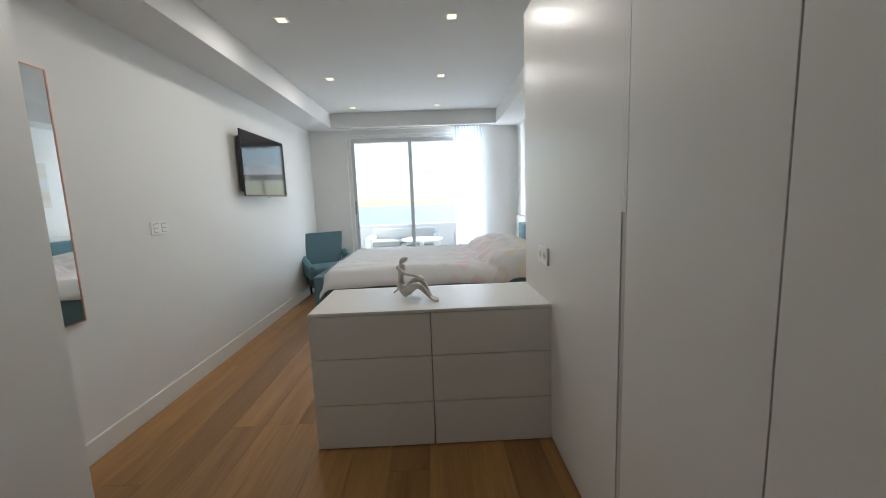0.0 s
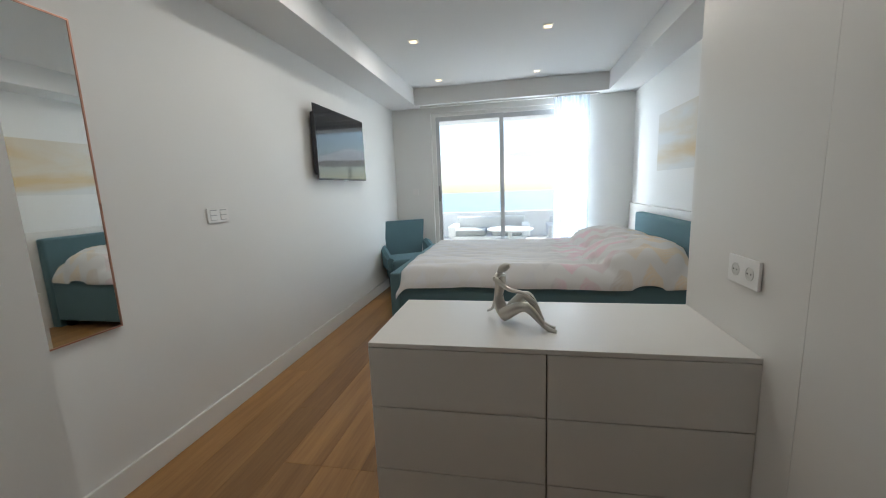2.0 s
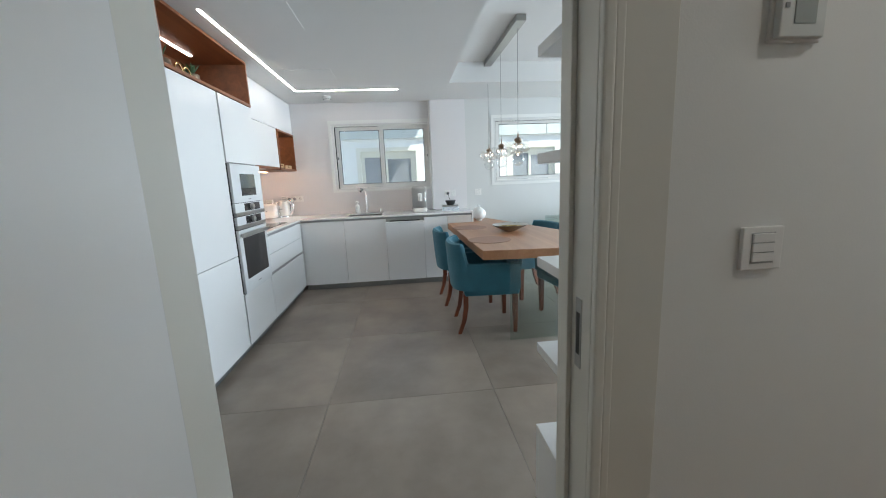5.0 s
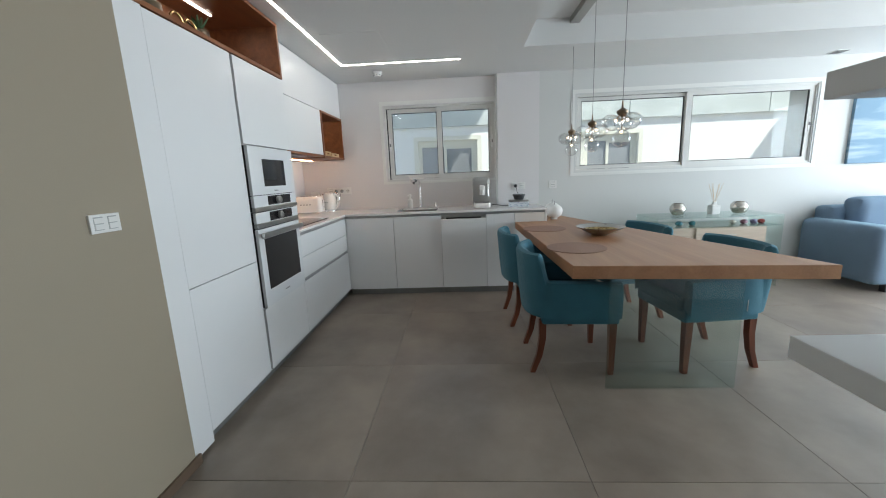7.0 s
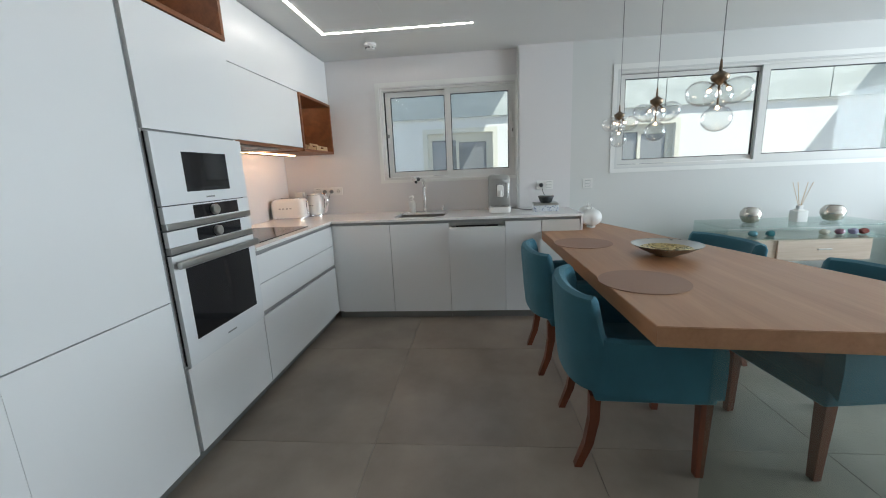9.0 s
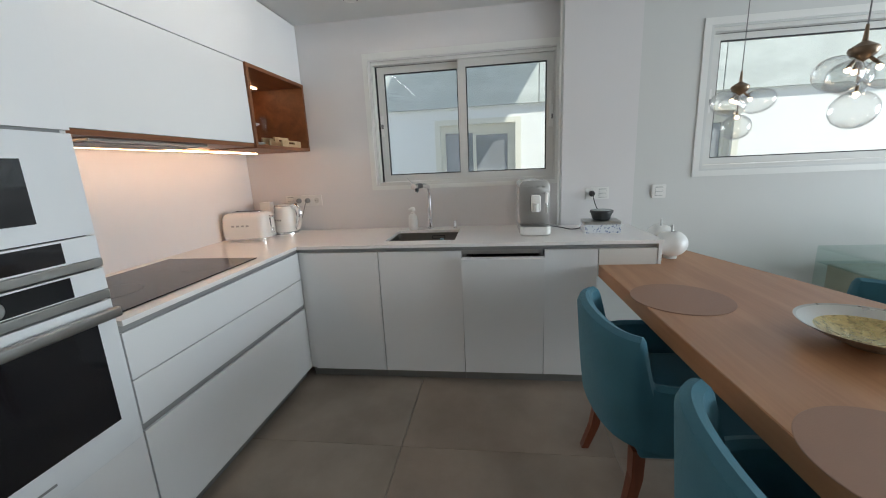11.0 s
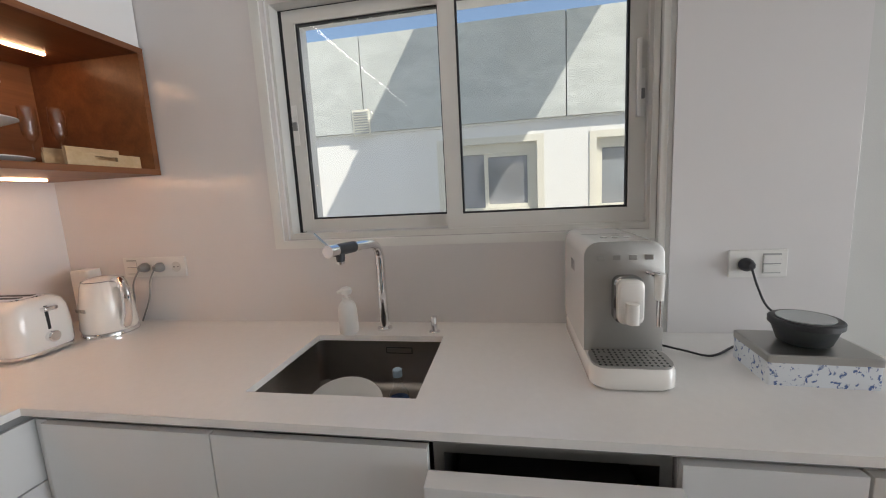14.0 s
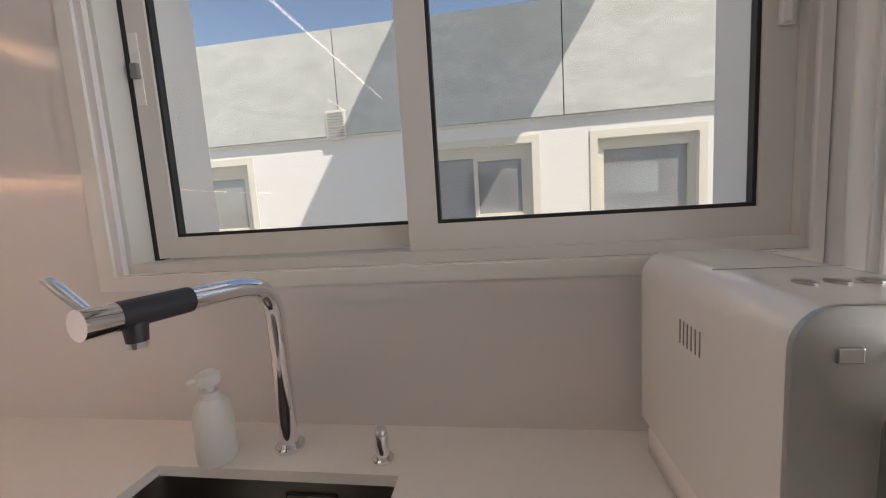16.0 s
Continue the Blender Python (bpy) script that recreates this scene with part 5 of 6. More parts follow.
part("body", box((-0.30, -0.13, -0.012), (0.30, 0.16, -0.001), 0.002), STEEL, hd)
for k in range(3):
    part("filter", box((-0.28 + 0.19 * k, -0.11, -0.016), (-0.1 + 0.19 * k, 0.12, -0.0125), 0.001), GREYP, hd)

ni = thing("wall_niche", "open walnut wall niche with a warm light strip", "niche shelf", (0, 0, 0))
part("bottom_board", box((-6.815, -1.68, 1.537), (-6.131, UY + 0.012, 1.559), 0.001), WALNUT, ni)
part("top_board", box((-6.815, -1.68, 1.994), (-6.131, UY + 0.012, 2.016), 0.001), WALNUT, ni)
part("side_board", box((-6.815, -1.68, 1.5595), (-6.793, UY + 0.011, 1.9935)), WALNUT, ni)
part("side_board", box((-6.153, -1.68, 1.5595), (-6.131, UY + 0.011, 1.9935)), WALNUT, ni)
part("back_board", box((-6.792, -1.68, 1.5595), (-6.154, -1.655, 1.9935)), WALNUT, ni)
part("light_strip", box((-6.70, -1.45, 1.986), (-6.25, -1.437, 1.9935)), glow("niche_led", (1.0, 0.62, 0.34), 14.0), ni, "warm glowing light strip")
et = thing("cake_stand", "three-tier white plate stand with a steel rod in the niche", "cake stand", (-6.43, -1.42, 1.5595))
part("rod", lathe([(0.004, 0), (0.004, 0.37), (0.007, 0.38), (0.001, 0.4)], seg=10), CHROME, et, "", True)
for z, r in ((0.015, 0.135), (0.14, 0.115), (0.26, 0.09)):
    part("plate", lathe([(0.02, z), (r * 0.7, z), (r, z + 0.016), (r, z + 0.019), (r * 0.7, z + 0.006), (0.02, z + 0.005)], seg=36), CERAM, et, "", True)
for dy, x in ((0.0, -6.62), (0.06, -6.67)):
    gl = thing("champagne_glass", "clear stemmed glass in the niche", "glass", (x, -1.46 + dy, 1.5595), group="niche glasses")
    part("foot", disc(0.03, 0, 0.003, seg=24), CLEAR, gl, "", True)
    part("stem", lathe([(0.004, 0.003), (0.0035, 0.10)], seg=10), CLEAR, gl, "", True)
    part("bowl", lathe([(0.004, 0.10), (0.022, 0.13), (0.026, 0.18), (0.024, 0.23), (0.0225, 0.23), (0.0245, 0.18), (0.02, 0.132)], seg=24), CLEAR, gl, "", True)
for k, (x, z, y) in enumerate(((-6.655, 0.0, -1.235), (-6.69, 0.0, -1.33))):
    tr = thing("wooden_tray", "light wooden tray with a slotted grip in the niche", "tray", (x, y, 1.5595), group="niche trays")
    h, q = (0.05, 0.13) if k == 0 else (0.08, 0.095)
    part("front_board", wall_y(0.03, 0.042, -q, q, 0, h, [(-0.04, 0.04, h * 0.5, h * 0.8)]), TRAY, tr)
    part("base_board", box((-q, -0.05, 0), (q, 0.029, 0.008)), TRAY, tr)
    part("back_board", box((-q, -0.06, 0), (q, -0.0505, h)), TRAY, tr)

# plates and sockets on the kitchen wall
sp = socket_plate("wall_socket", "white strip of four wall sockets in the kitchen corner", (WL, -1.238, 1.162), 90, "rsss", 0.083)
socket_plate("wall_socket", "white wall plate with a socket and a switch", (WR + 0.006, 0.969, 1.147), 90, "sr", 0.083)
socket_plate("light_switch", "white wall switch beside the strip window", (WR, 1.375, 1.146), 90, "r", 0.09)


def plug(y, z, x, mat, path, label):
    t = thing("power_plug", label, "plug", (x, y, z))
    bm = lathe([(0.019, 0.0), (0.020, 0.012), (0.013, 0.03), (0.008, 0.034)], (0, 0, 0), 20)
    bmesh.ops.rotate(bm, verts=bm.verts, matrix=Matrix.Rotation(radians(90), 3, "Y"))
    part("plug_body", bm, mat, t, "", True)
    part("cable", tube(curve(path, 8), 0.0032, None, 8), mat, t, "", True)


plug(-1.202, 1.162, WL + 0.011, GREYP, [(0.03, 0, 0), (0.05, -0.01, -0.05), (0.03, -0.05, -0.13), (0.03, -0.10, -0.225)], "grey power plug with a hanging cable")
plug(-1.274, 1.162, WL + 0.011, GREYP, [(0.03, 0, 0), (0.05, -0.02, -0.06), (0.03, -0.06, -0.16), (0.06, -0.12, -0.235)], "grey power plug with a hanging cable")
plug(0.933, 1.147, WR + 0.017, BLACKP, [(0.03, 0, 0), (0.05, 0.01, -0.06), (0.05, 0.04, -0.12), (0.08, 0.08, -0.155)], "dark grey power plug with a short cable")

# ---- things on the worktop ----
to = thing("toaster", "cream retro toaster with chrome knobs", "toaster", (-6.47, -1.50, WT), 94)
to.scale = (0.99, 1.05, 1.02)
W, D, H = 0.325, 0.185, 0.195
body = []
for z, i, r in ((0.018, 0.004, 0.042), (0.03, 0.0, 0.045), (0.10, 0.001, 0.045), (0.155, 0.004, 0.045), (0.180, 0.013, 0.042), (0.193, 0.032, 0.035), (0.196, 0.05, 0.025)):
    body.append([(x, y, z) for x, y in rounded(W - 2 * i, D - 2 * i, r, 8)])
part("body", rings(bmesh.new(), body), ENAMEL, to, "", True)
part("base", rings(bmesh.new(), [[(x, y, z) for x, y in rounded(W - 0.006, D - 0.006, 0.042, 8)] for z in (0.008, 0.019)]), CHROME, to, "", True)
part("top_plate", rings(bmesh.new(), [[(x, y, z) for x, y in rounded(W - 0.085, D - 0.085, 0.025, 5)] for z in (0.194, 0.1985)]), CHROME, to, "", True)
for sy in (-0.018, 0.018):
    part("slot", box((-0.095, sy - 0.010, 0.1986), (0.095, sy + 0.010, 0.1992)), DARK, to)
bm = disc(0.019, 0, 0.022, bev=0.004, seg=24)
bmesh.ops.rotate(bm, verts=bm.verts, matrix=Matrix.Rotation(radians(90), 3, "Y"))
bmesh.ops.translate(bm, verts=bm.verts, vec=(W / 2 - 0.003, 0.0, 0.06))
part("dial", bm, CHROME, to, "chrome dial", True)
part("lever_slot", box((W / 2 - 0.004, -0.004, 0.085), (W / 2 + 0.0008, 0.004, 0.165)), DARK, to)
part("lever", box((W / 2, -0.02, 0.15), (W / 2 + 0.025, 0.02, 0.164), 0.005, 3), CHROME, to, "", True)
for k, x in enumerate((-0.075, -0.04, -0.005, 0.03)):
    part("badge_mark", box((x, -D / 2 - 0.0015, 0.10), (x + 0.02, -D / 2 + 0.002, 0.112), 0.001), STEEL, to)
for sx in (-0.11, 0.11):
    for sy in (-0.05, 0.05):
        part("foot", disc(0.014, 0.0, 0.009, (sx, sy), 14), CHROME, to)
ke = thing("kettle", "cream retro kettle with a chrome base and handle", "kettle", (-6.67, -1.328, WT), 78)
ke.scale = (1.1, 1.1, 1.08)
part("base", lathe([(0.082, 0.0), (0.084, 0.01), (0.080, 0.02), (0.06, 0.021)], seg=36), CHROME, ke, "", True)
part("body", lathe([(0.078, 0.021), (0.082, 0.035), (0.076, 0.12), (0.064, 0.185), (0.058, 0.20), (0.045, 0.208), (0.02, 0.214)], seg=40), ENAMEL, ke, "", True)
part("lid_seam", lathe([(0.0595, 0.1985), (0.0605, 0.2), (0.0595, 0.2015)], seg=40, caps=False), GREYP, ke)
part("handle", tube(curve([(0.062, 0, 0.19), (0.10, 0, 0.196), (0.118, 0, 0.16), (0.115, 0, 0.10), (0.10, 0, 0.055), (0.08, 0, 0.045)], 6), 0.0125, None, 12, 1.5), CHROME, ke, "", True)
part("grip", tube(curve([(0.104, 0, 0.17), (0.106, 0, 0.12), (0.098, 0, 0.075)], 5), 0.007, None, 10, 1.6), BLACKP, ke, "", True)
part("spout", tube([(-0.055, 0, 0.16), (-0.075, 0, 0.185), (-0.085, 0, 0.192)], [0.028, 0.018, 0.012], None, 16), CHROME, ke, "", True)
for x in (-0.02, 0.0, 0.02):
    part("badge_mark", box((x - 0.007, -0.0785, 0.10), (x + 0.007, -0.0765, 0.112)), STEEL, ke)
solid("storage_canister", rings(bmesh.new(), [[(x, y, z) for x, y in rounded(0.06, 0.09, 0.01)] for z in (0, 0.24)]), CERAM, "plain white square canister behind the kettle", "canister", True, (-6.765, -1.53, WT))

cm = thing("coffee_machine", "white retro coffee machine with a brushed steel front", "coffee machine", (-6.309, 0.514, WT))
cm.scale = (1.17, 0.94, 1.0)
# local: front towards +x, body reaches back to -0.40
part("base", rings(bmesh.new(), [[(x, y, z) for x, y in rounded(0.372 - 2 * i, 0.205 - 2 * i, 0.035, 6, -0.214, 0.0)] for z, i in ((0.004, 0.006), (0.012, 0.0), (0.05, 0.0), (0.058, 0.004))]), ENAMEL, cm, "", True)
hood = []
for x in (-0.40, -0.125):
    pts = [(x, -0.10, 0.056), (x, -0.1, 0.27)]
    for k in range(7):
        a = radians(180 - 90 * k / 6)
        pts.append((x, -0.062 + 0.038 * math.cos(a), 0.302 + 0.038 * math.sin(a)))
    for k in range(7):
        a = radians(90 - 90 * k / 6)
        pts.append((x, 0.062 + 0.038 * math.cos(a), 0.302 + 0.038 * math.sin(a)))
    pts += [(x, 0.1, 0.27), (x, 0.10, 0.056)]
    hood.append(pts)
part("body", rings(bmesh.new(), hood), ENAMEL, cm, "", True)
face = []
for x, i in ((-0.125, 0.0), (-0.120, 0.0), (-0.1185, 0.003)):
    face.append([(x, p[1] * (1 - i / 0.1), 0.19 + (p[2] - 0.19) * (1 - i / 0.14)) for p in hood[1]])
part("front_panel", rings(bmesh.new(), face), MACHINE_STEEL, cm, "brushed steel front", True)
part("spout_housing", rings(bmesh.new(), [[(x, y, z) for y, z in rounded(0.072 - 2 * i, 0.118 - 2 * i, 0.02, 5, 0.006, 0.198)] for x, i in ((-0.119, 0), (-0.100, 0), (-0.095, 0.004))]), plain("dark_chrome", (0.35, 0.35, 0.35), 0.15, 1.0), cm, "", True)
part("spout_cover", rings(bmesh.new(), [[(x, y, z) for y, z in rounded(0.064 - 2 * i, 0.11 - 2 * i, 0.018, 5, 0.006, 0.198)] for x, i in ((-0.096, 0), (-0.082, 0.0), (-0.077, 0.005))]), ENAMEL, cm, "", True)
part("spout", rings(bmesh.new(), [[(x, y, z) for x, y in rounded(0.04, 0.030, 0.012, 5, -0.076, 0.006)] for z in (0.150, 0.20)]), ENAMEL, cm, "", True)
part("steam_wand", tube([(-0.095, 0.078, 0.205), (-0.095, 0.078, 0.134)], [0.007, 0.0055], None, 14), CHROME, cm, "", True)
part("wand_grip", tube([(-0.095, 0.078, 0.264), (-0.095, 0.078, 0.200)], [0.0125, 0.0105], None, 18), ENAMEL, cm, "", True)
part("wand_arm", tube([(-0.12, 0.058, 0.262), (-0.095, 0.078, 0.258)], 0.007, None, 12), CHROME, cm, "", True)
part("drip_tray", rings(bmesh.new(), [[(x, y, z) for x, y in rounded(0.088, 0.192, 0.03, 6, -0.074, 0.0)] for z in (0.058, 0.064)]), STEEL, cm, "steel drip tray", True)
for k in range(7):
    for j in range(13):
        part("tray_hole", disc(0.0033, 0.0641, 0.0645, (-0.109 + 0.0122 * k, -0.08 + 0.0133 * j), 8), DARK, cm)
for y in (-0.06, 0.0, 0.06):
    part("tray_button", disc(0.010, 0.0646, 0.0656, (-0.085, y), 16), STEEL, cm)
for k in range(6):
    part("side_vent", box((-0.285 + 0.0085 * k, -0.1006, 0.238), (-0.2825 + 0.0085 * k, -0.0995, 0.270)), GREYP, cm)
part("lid_seam", box((-0.26, -0.075, 0.3402), (-0.259, 0.075, 0.3408)), GREYP, cm)
for k in range(3):
    part("top_button", disc(0.010, 0.3402, 0.342, (-0.19, -0.03 + 0.03 * k), 18), STEEL, cm)
for k, y in enumerate((-0.068, -0.028, 0.012, 0.052)):
    part("badge_mark", box((-0.1188, y, 0.294), (-0.1160, y + 0.020, 0.307), 0.001), STEEL, cm)
solid("power_cable", tube(curve([(-6.60, 0.60, 0.955), (-6.58, 0.64, 0.95), (-6.55, 0.70, 0.944), (-6.55, 0.77, 0.930), (-6.62, 0.86, 0.9285)], 8), 0.0032, None, 8), BLACKP, "black power cable of the coffee machine", "cable", True)

tin = thing("biscuit_tin", "square tin with blue flowers and a steel lid", "tin box", (-6.478, 0.932, WT), -4)
tin.scale = (0.86, 0.88, 0.95)
part("body", rings(bmesh.new(), [[(x, y, z) for x, y in rounded(0.19, 0.245, 0.006, 3)] for z in (0, 0.058)]), FLORAL, tin, "white tin printed with blue flowers")
part("lid", rings(bmesh.new(), [[(x, y, z) for x, y in rounded(0.194 - 2 * i, 0.249 - 2 * i, 0.007, 3)] for z, i in ((0.058, 0), (0.075, 0), (0.078, 0.003))]), STEEL, tin, "grey steel lid")
bw = thing("bowl", "dark grey bowl with a clear lid on the tin", "bowl", (-6.482, 0.938, 0.9992))
bw.scale = (0.9, 0.9, 0.95)
part("body", lathe([(0.05, 0), (0.058, 0.006), (0.072, 0.045), (0.074, 0.05)], seg=36), plain("charcoal", (0.028, 0.034, 0.036), 0.5), bw, "", True)
part("lid", lathe([(0.079, 0.05), (0.079, 0.062), (0.074, 0.066), (0.06, 0.065)], seg=36), BLACKP, bw, "", True)
part("lid_window", disc(0.062, 0.0655, 0.068), plain("frosted_lid", (0.42, 0.45, 0.46), 0.2), bw)


def apple(x, y, s):
    t = thing("apple_ornament", "matt white ceramic apple ornament with a steel stalk", "ornament", (x, y, 0.782), group="ceramic apples")
    r = 0.088 * s
    prof = [(0.035 * s, 0.0), (0.037 * s, 0.008)] + [(r * math.cos(a), 0.088 * s + 0.078 * s * math.sin(a)) for a in [radians(q) for q in range(-70, 76, 10)]] + [(0.012 * s, 0.152 * s), (0.003, 0.145 * s)]
    part("body", lathe(prof, seg=36), CERAM, t, "", True)
    part("stalk", lathe([(0.007, 0.142 * s), (0.006, 0.20 * s)], seg=10), STEEL, t, "steel stalk", True)


apple(-6.32, 1.30, 1.0)
apple(-6.55, 1.33, 1.0)

# ---- dining area ----
TT = 0.782
tb = thing("dining_table", "thick walnut dining table on a glass panel, tapering towards the wall", "table", (-5.2, 1.4, 0))
outline = [(-6.185, 0.855), (-4.14, 0.895), (-4.015, 2.19), (-6.725, 1.42), (-6.725, 1.195), (-6.205, 1.195)]
loops = [[(x + 5.2, y - 1.4, z) for x, y in outline] for z in (TT - 0.074, TT)]
bm = rings(bmesh.new(), loops)
bmesh.ops.bevel(bm, geom=list(bm.edges), offset=0.0025, segments=2, affect="EDGES")
part("tabletop", bm, TABLE, tb)
part("glass_leg", box((0.985, -0.276, 0), (1.0, 0.467, TT - 0.075), 0.002), GREENG, tb, "clear glass panel leg")


def dining_chair():
    """Upholstered tub chair; faces local +y."""
    t = thing("dining_armchair", "teal velvet dining armchair with dark red wooden legs", "chair", (0, 0, 0), group="chairs round the table")
    path = curve([(-0.265, 0.28, 0), (-0.275, 0.08, 0), (-0.272, -0.12, 0), (-0.20, -0.262, 0), (0, -0.30, 0), (0.20, -0.262, 0), (0.272, -0.12, 0), (0.275, 0.08, 0), (0.265, 0.28, 0)], 16)
    loops = []
    n = len(path) - 1
    for i, p in enumerate(path):
        u = abs(2 * i / n - 1)          # 1 at the arms' ends, 0 at the back
        d = (path[min(i + 1, n)] - path[max(i - 1, 0)]).normalized()
        out = Vector((d.y, -d.x, 0))
        s = min(1, max(0, (0.40 - u) / 0.07))
        s = s * s * (3 - 2 * s)
        top = 0.635 + 0.175 * s - 0.012 * max(0, (u - 0.7) / 0.3)
        lean = 0.035 * s
        th = 0.036
        ring = []
        for off, z, k in ((th, 0.40, 0), (th + 0.004, 0.52, 0.3), (th, top - 0.035, 1), (th * 0.72, top - 0.01, 1), (0, top, 1), (-th * 0.72, top - 0.01, 1), (-th, top - 0.035, 1), (-th, 0.44, 0.1)):
            q = p + out * (off + lean * k)
            ring.append((q.x, q.y, z))
        loops.append(ring)
    part("shell", rings(bmesh.new(), loops), VELVET, t, "", True)
    part("seat", box((-0.235, -0.24, 0.40), (0.235, 0.29, 0.50), 0.03, 4), VELVET, t, "", True)
    part("seat_frame", box((-0.262, -0.225, 0.345), (0.262, 0.285, 0.43), 0.018, 3), VELVET, t, "", True)
    for sx in (-1, 1):
        part("front_leg", rings(bmesh.new(), [[(sx * 0.232 + a * w, 0.245 + b * w, z) for a, b in ((-1, -1), (1, -1), (1, 1), (-1, 1))] for z, w in ((0, 0.017), (0.36, 0.025))]), LEG, t)
        lp = [(sx * 0.215, -0.235 + q, z) for z, q in ((0.36, 0.02), (0.24, 0.02), (0.12, 0.0), (0.0, -0.045))]
        part("back_leg", rings(bmesh.new(), [[(x + a * w, y + b * w, z) for a, b in ((-1, -1), (1, -1), (1, 1), (-1, 1))] for (x, y, z), w in zip(lp, (0.024, 0.022, 0.02, 0.017))]), LEG, t)
    part("side_tab", box((-0.318, -0.085, 0.43), (-0.313, -0.08, 0.50)), STEEL, t, "small metal label tab")
    t.scale = (0.94, 0.94, 1.0)
    return t


ch = dining_chair()
ch.matrix_world = pose(-4.63, 1.0, 0, 0, 0, -3) @ Matrix.Diagonal((1.02, 0.93, 1.0, 1.0))
copy_thing(ch, pose(-5.43, 0.945, 0, 0, 0, 2))
copy_thing(ch, pose(-4.64, 1.875, 0, 0, 0, 186))
copy_thing(ch, pose(-5.49, 1.705, 0, 0, 0, 192))

for x, y in ((-5.60, 1.04), (-4.655, 1.06)):
    t = solid("placemat", disc(0.195, 0, 0.004, bev=0.0015, seg=56), PLACEMAT, "round brown leather placemat on the table", "placemat", False, (x, y, TT), "placemats")
dish = thing("decorative_bowl", "wide silver bowl with a gold speckled inside on the table", "bowl", (-5.175, 1.40, TT))
dish.scale = (1.07, 1.07, 1.05)
part("shell", lathe([(0.055, 0), (0.06, 0.006), (0.115, 0.03), (0.172, 0.062), (0.176, 0.066), (0.168, 0.063)], seg=48, caps=False), plain("hammered_silver", (0.42, 0.40, 0.36), 0.3, 0.9, 0.2, 40, 0.4, 90), dish, "", True)
part("rim_band", lathe([(0.168, 0.063), (0.145, 0.0521), (0.128, 0.0438)], seg=48, caps=False), SILVER, dish, "plain silver rim", True)
part("inside", lathe([(0.128, 0.0438), (0.11, 0.035), (0.05, 0.014), (0.001, 0.012)], seg=48, caps=False), plain("gold_mosaic", (0.50, 0.38, 0.17), 0.28, 0.9, 0.5, 60, 0.6, 70), dish, "gold mosaic inside", True)
part("foot", disc(0.055, 0, 0.012), SILVER, dish)

bar = thing("pendant_lamp", "steel ceiling bar with three clusters of clear glass globes", "pendant lamp", (0, 0, 0))
part("ceiling_bar", box((-5.96, 1.30, 2.588), (-4.57, 1.385, 2.64), 0.004), plain("bar_steel", (0.36, 0.35, 0.33), 0.35, 0.8), bar)
for x, turn in ((-5.92, 50), (-5.33, 40), (-4.74, 30)):
    part("cable", tube([(x, 1.36, 2.588), (x, 1.36, 1.72)], 0.0022, None, 6), GREYP, bar)
    c = part("cluster", lathe([(0.004, 1.735), (0.007, 1.690), (0.034, 1.672), (0.036, 1.664), (0.030, 1.650), (0.016, 1.638), (0.0055, 1.632), (0.0045, 1.55)], (x, 1.36, 0), 20), BRONZE, bar, "bronze cap with glass globes", True)
    for a in (turn, turn + 120, turn + 240, None):
        prof = [(0.059 * math.sin(q), -0.056 * math.cos(q)) for q in [math.pi * (0.02 + 0.96 * k / 18) for k in range(19)]]
        bm = lathe(prof, (0, 0, 0), 32, caps=True)
        lit = lathe([(0.001, 0.0), (0.008, 0.006), (0.008, 0.014), (0.003, 0.02)], (0, 0, 0), 10)
        if a is None:
            m4, b4 = Matrix.Translation((x, 1.36, 1.494)), Matrix.Translation((x, 1.36, 1.528))
        else:
            turn4 = Matrix.Translation((x, 1.36, 0)) @ Matrix.Rotation(radians(a), 4, "Z")
            m4 = turn4 @ Matrix.Translation((0.070, 0, 1.598)) @ Matrix.Rotation(radians(-18), 4, "Y") @ Matrix.Diagonal((1.10, 0.98, 0.92, 1))
            b4 = turn4 @ Matrix.Translation((0.040, 0, 1.600))
            part("arm", tube([turn4 @ Vector((0.014, 0, 1.645)), turn4 @ Vector((0.045, 0, 1.612))], 0.005, None, 10), BRONZE, c, "", True)
        bmesh.ops.transform(bm, matrix=m4, verts=bm.verts)
        bmesh.ops.transform(lit, matrix=b4, verts=lit.verts)
        part("glass_globe", bm, GLOBE, c, "clear glass globe", True)
        part("bulb", lit, BULB, c, "small glowing bulb", True)

# console, sofa and picture in the living room
cn = thing("glass_console", "clear bent-glass console table with a pale wooden drawer box", "console table", (-6.40, 2.97, 0))
part("top", box((-0.24, -0.64, 0.755), (0.24, 0.64, 0.770), 0.003), GREENG, cn)
part("side", box((-0.24, -0.64, 0.0), (0.24, -0.625, 0.754), 0.003), GREENG, cn)
part("side", box((-0.24, 0.625, 0.0), (0.24, 0.64, 0.754), 0.003), GREENG, cn)
part("shelf", box((-0.24, -0.624, 0.655), (0.24, 0.624, 0.665), 0.002), GREENG, cn)
db = part("drawer_box", box((-0.22, -0.58, 0.47), (0.21, 0.50, 0.654), 0.004), PALEWOOD, cn, "pale wooden drawer box")
part("drawer_front", box((0.211, -0.22, 0.48), (0.226, 0.48, 0.645), 0.003), PALEWOOD, db)
part("handle", box((0.227, 0.08, 0.565), (0.24, 0.18, 0.575), 0.002), STEEL, db)
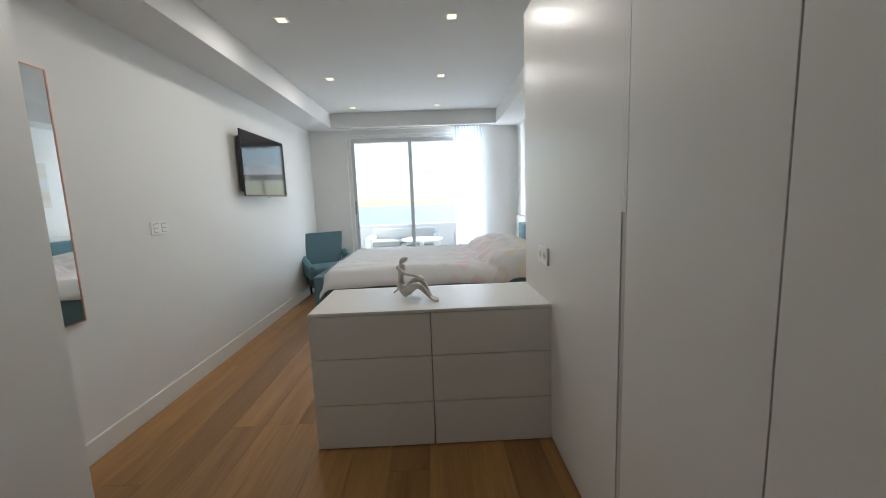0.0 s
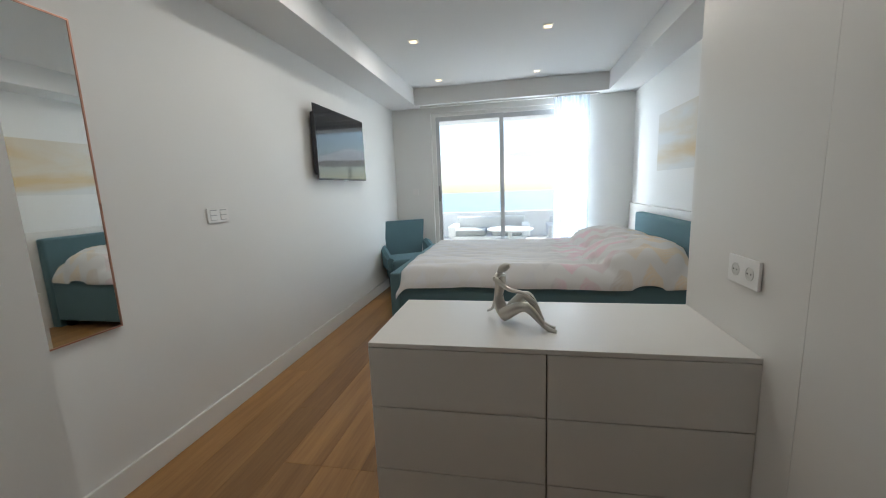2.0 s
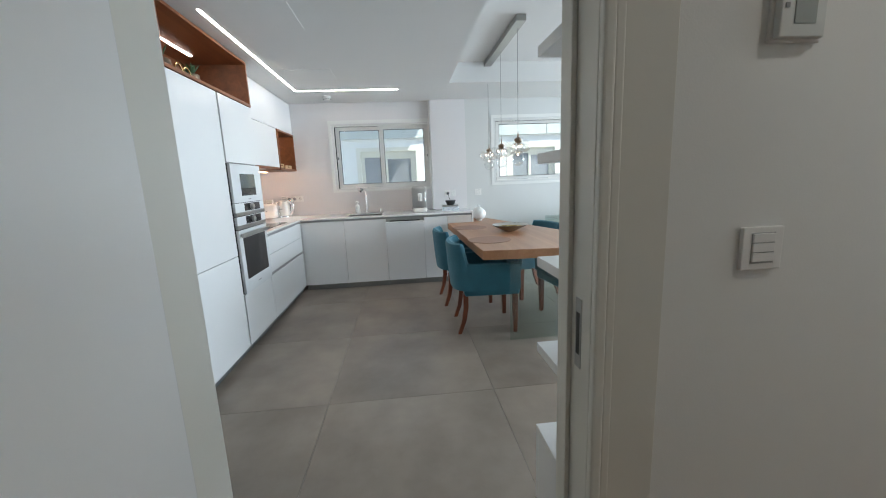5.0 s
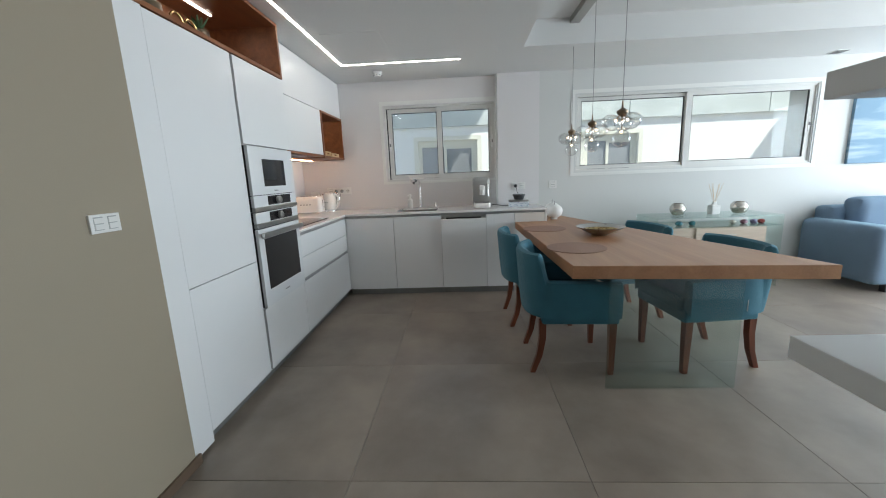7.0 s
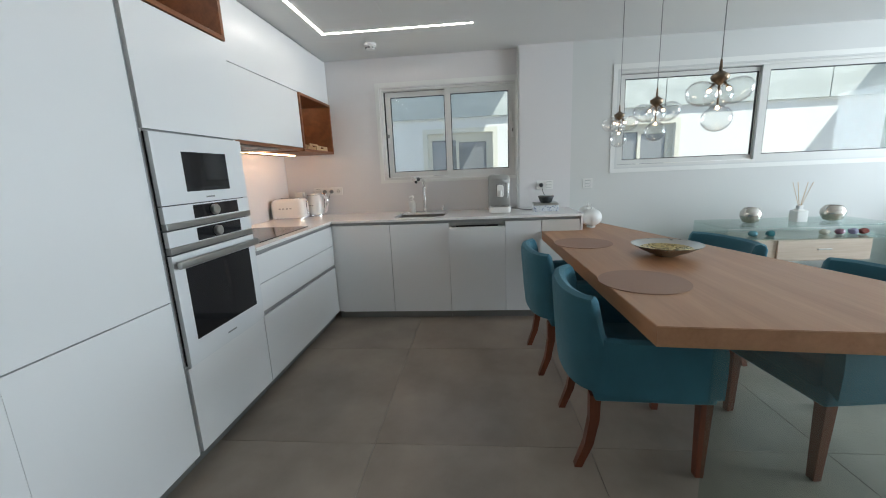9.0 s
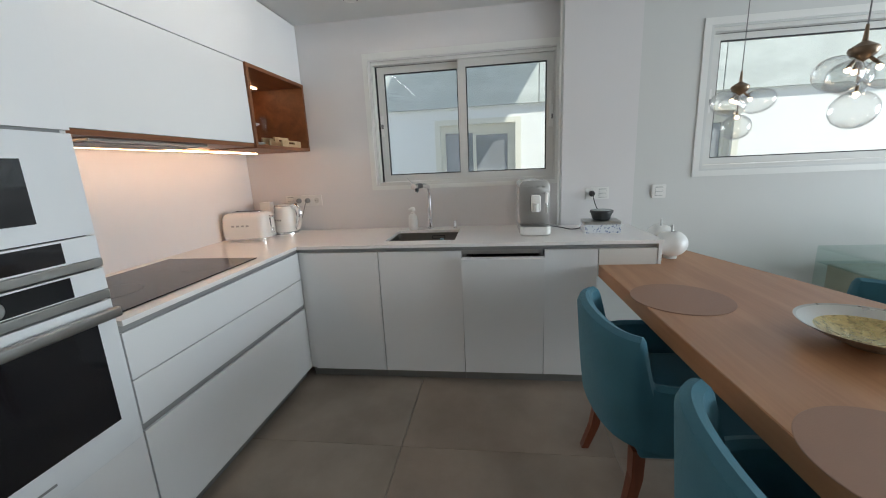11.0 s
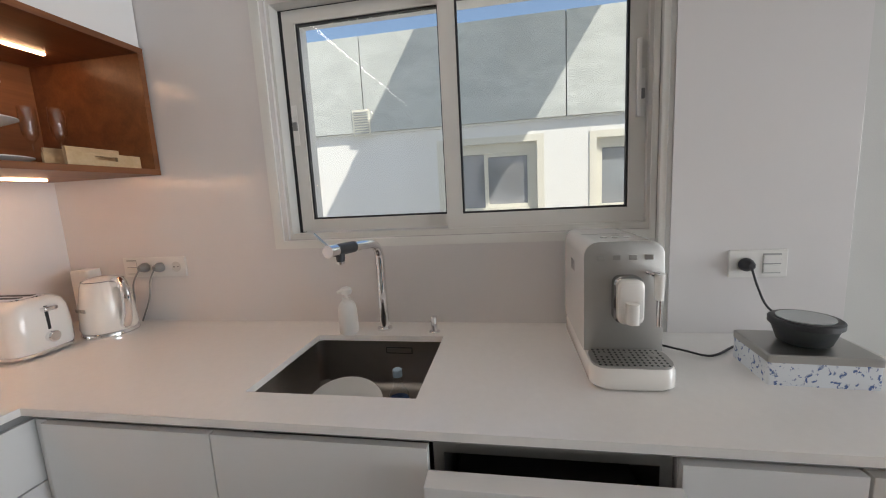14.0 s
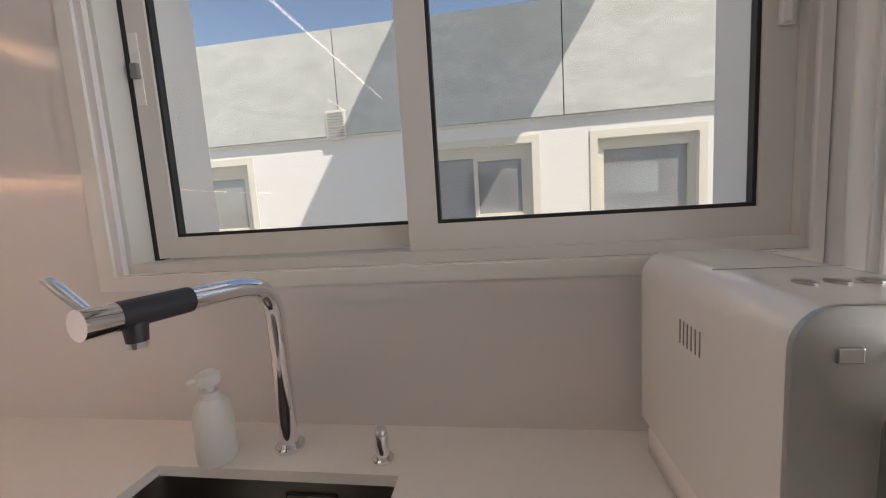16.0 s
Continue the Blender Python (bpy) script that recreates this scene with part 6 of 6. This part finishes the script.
for y, c in ((-0.36, (0.10, 0.25, 0.30)), (-0.22, (0.06, 0.2, 0.22)), (0.2, (0.55, 0.5, 0.42)), (0.32, (0.25, 0.12, 0.16)), (0.42, (0.28, 0.24, 0.36)), (0.5, (0.3, 0.06, 0.05))):
    bm = bmesh.new()
    bmesh.ops.create_icosphere(bm, subdivisions=2, radius=0.034)
    for v_ in bm.verts:
        v_.co *= 1 + 0.25 * noise.noise(v_.co * 40 + Vector((y * 9, 0, 0)))
        v_.co.z *= 0.75
    solid("mineral_stone", bm, plain("stone_colour", c, 0.2, vary=0.3, scale=40), "polished coloured mineral stone on the console shelf", "stone", True, (-6.30, 2.99 + y, 0.688), "console stones")
for y, r in ((2.65, 0.08), (3.30, 0.085)):
    solid("round_vase", lathe([(0.03, 0), (r * 0.7, 0.01), (r, 0.06), (r * 0.95, 0.095), (r * 0.64, 0.13), (r * 0.58, 0.128), (r * 0.88, 0.09), (r * 0.9, 0.06), (0.03, 0.012)], seg=36), plain("mercury_glass", (0.64, 0.60, 0.55), 0.15, 0.85, 0.25, 30), "round mercury glass tealight holder on the console", "vase", True, (-6.38, y, 0.770), "console vases")
df = thing("reed_diffuser", "white square scent bottle with wooden reeds", "diffuser", (-6.39, 3.04, 0.770))
part("bottle", rings(bmesh.new(), [[(x, y, z) for x, y in rounded(w, w, 0.01)] for w, z in ((0.09, 0), (0.09, 0.09), (0.04, 0.105), (0.04, 0.135))]), CERAM, df, "", True)
for k in range(6):
    a = k * 1.05
    part("reed", tube([(0.008 * math.cos(a), 0.008 * math.sin(a), 0.13), (0.05 * math.cos(a), 0.07 * math.sin(a), 0.33)], 0.002, None, 6), TRAY, df)

sf = thing("sofa", "blue fabric sofa with loose cushions", "sofa", (-6.28, 5.34, 0))
part("base", box((-0.42, -0.98, 0.08), (0.45, 0.98, 0.40), 0.05, 3), SOFA, sf, "", True)
part("backrest", box((-0.44, -0.98, 0.30), (-0.18, 0.98, 0.80), 0.08, 4), SOFA, sf, "", True)
for sy in (-1, 1):
    part("arm", box((-0.42, sy * 1.0 - 0.13, 0.08), (0.47, sy * 1.0 + 0.13, 0.66), 0.09, 5), SOFA, sf, "", True)
    part("seat_cushion", box((-0.2, sy * 0.45 - 0.42, 0.38), (0.48, sy * 0.45 + 0.42, 0.54), 0.06, 4), SOFA, sf, "", True)
    part("back_cushion", box((-0.26, sy * 0.45 - 0.40, 0.52), (-0.02, sy * 0.45 + 0.40, 0.90), 0.10, 4), SOFA, sf, "", True)
for sx in (-0.36, 0.38):
    for sy in (-0.9, 0.9):
        part("foot", box((sx - 0.03, sy - 0.03, 0), (sx + 0.03, sy + 0.03, 0.085)), BLACKP, sf)
pc = thing("wall_picture", "blue abstract canvas on the living room wall", "picture", (WR, 5.25, 1.70))
part("canvas", box((0.0, -0.6, -0.45), (0.035, 0.6, 0.45), 0.003), PICTURE, pc)

# shelf unit beside the doorway, kitchen side
sh = thing("shelf_unit", "white open shelf unit with thick boards beside the doorway", "shelf", (-2.08, 0.79, 0))
part("box_base", box((-0.56, 0.0, 0.0), (-0.002, 0.62, 0.34), 0.003), LACQ, sh)
for z in (0.665, 1.005, 1.38, 1.735):
    part("shelf_board", box((-0.55, 0.0, z), (-0.002, 0.62, z + 0.036), 0.002), LACQ, sh)
part("back_panel", box((-0.02, 0.02, 0.34), (-0.003, 0.62, 2.1)), LACQ, sh)
part("side_panel", box((-0.55, 0.602, 0.3405), (-0.021, 0.62, 2.1)), LACQ, sh)
solid("ceramic_vase", lathe([(0.09, 0), (0.12, 0.02), (0.145, 0.14), (0.14, 0.24), (0.12, 0.30), (0.11, 0.298)], seg=40), GREYC, "matt grey ceramic pot on the shelf", "vase", True, (-2.42, 0.985, 0.701))
solid("black_vase", lathe([(0.06, 0), (0.07, 0.02), (0.07, 0.2), (0.05, 0.22)], seg=32), BLACKP, "black vase on the upper shelf", "vase", True, (-2.45, 0.97, 1.771))

# ceiling fittings
cl = thing("ceiling_led_channel", "thin recessed light line turning a corner in the ceiling", "ceiling light", (0, 0, 0))
part("diffuser", box((-6.105, -0.880, CH - 0.004), (-3.95, -0.862, CH + 0.001)), LED, cl, "glowing diffuser")
part("diffuser", box((-6.105, -0.8615, CH - 0.004), (-6.087, 0.31, CH + 0.001)), LED, cl, "glowing diffuser")
sd = thing("smoke_detector", "round white smoke detector on the ceiling", "smoke detector", (-6.40, -0.575, CH))
part("base", lathe([(0.052, 0.0), (0.052, -0.018), (0.045, -0.022)], seg=32), WHITEP, sd, "", True)
part("chamber", lathe([(0.036, -0.022), (0.04, -0.030), (0.036, -0.046), (0.02, -0.05)], seg=32), WHITEP, sd, "", True)
for k in range(8):
    a = 2 * math.pi * k / 8
    part("slot", box((0.039 * math.cos(a) - 0.006, 0.039 * math.sin(a) - 0.006, -0.040), (0.039 * math.cos(a) + 0.006, 0.039 * math.sin(a) + 0.006, -0.033)), DARK, sd)
for x0, x1, y0, y1 in ((-4.27, -3.40, -0.80, -0.32), (-5.77, -5.25, -0.78, -0.32)):
    setting("ceiling_hatch", box((x0, y0, CH - 0.0025), (x1, y1, CH + 0.002), 0.001), CEIL, "flush white access hatch in the ceiling", "hatch")
cv = thing("ceiling_vent", "small square grey ceiling vent", "vent", (-6.6, 4.3, CH))
part("frame", wall_y(-0.07, 0.07, -0.07, 0.07, -0.006, 0.001, []), TRIM, cv)
for k in range(4):
    part("slat", box((-0.06, -0.055 + 0.03 * k, -0.010), (0.06, -0.04 + 0.03 * k, -0.0065)), GREYP, cv)

pieces()
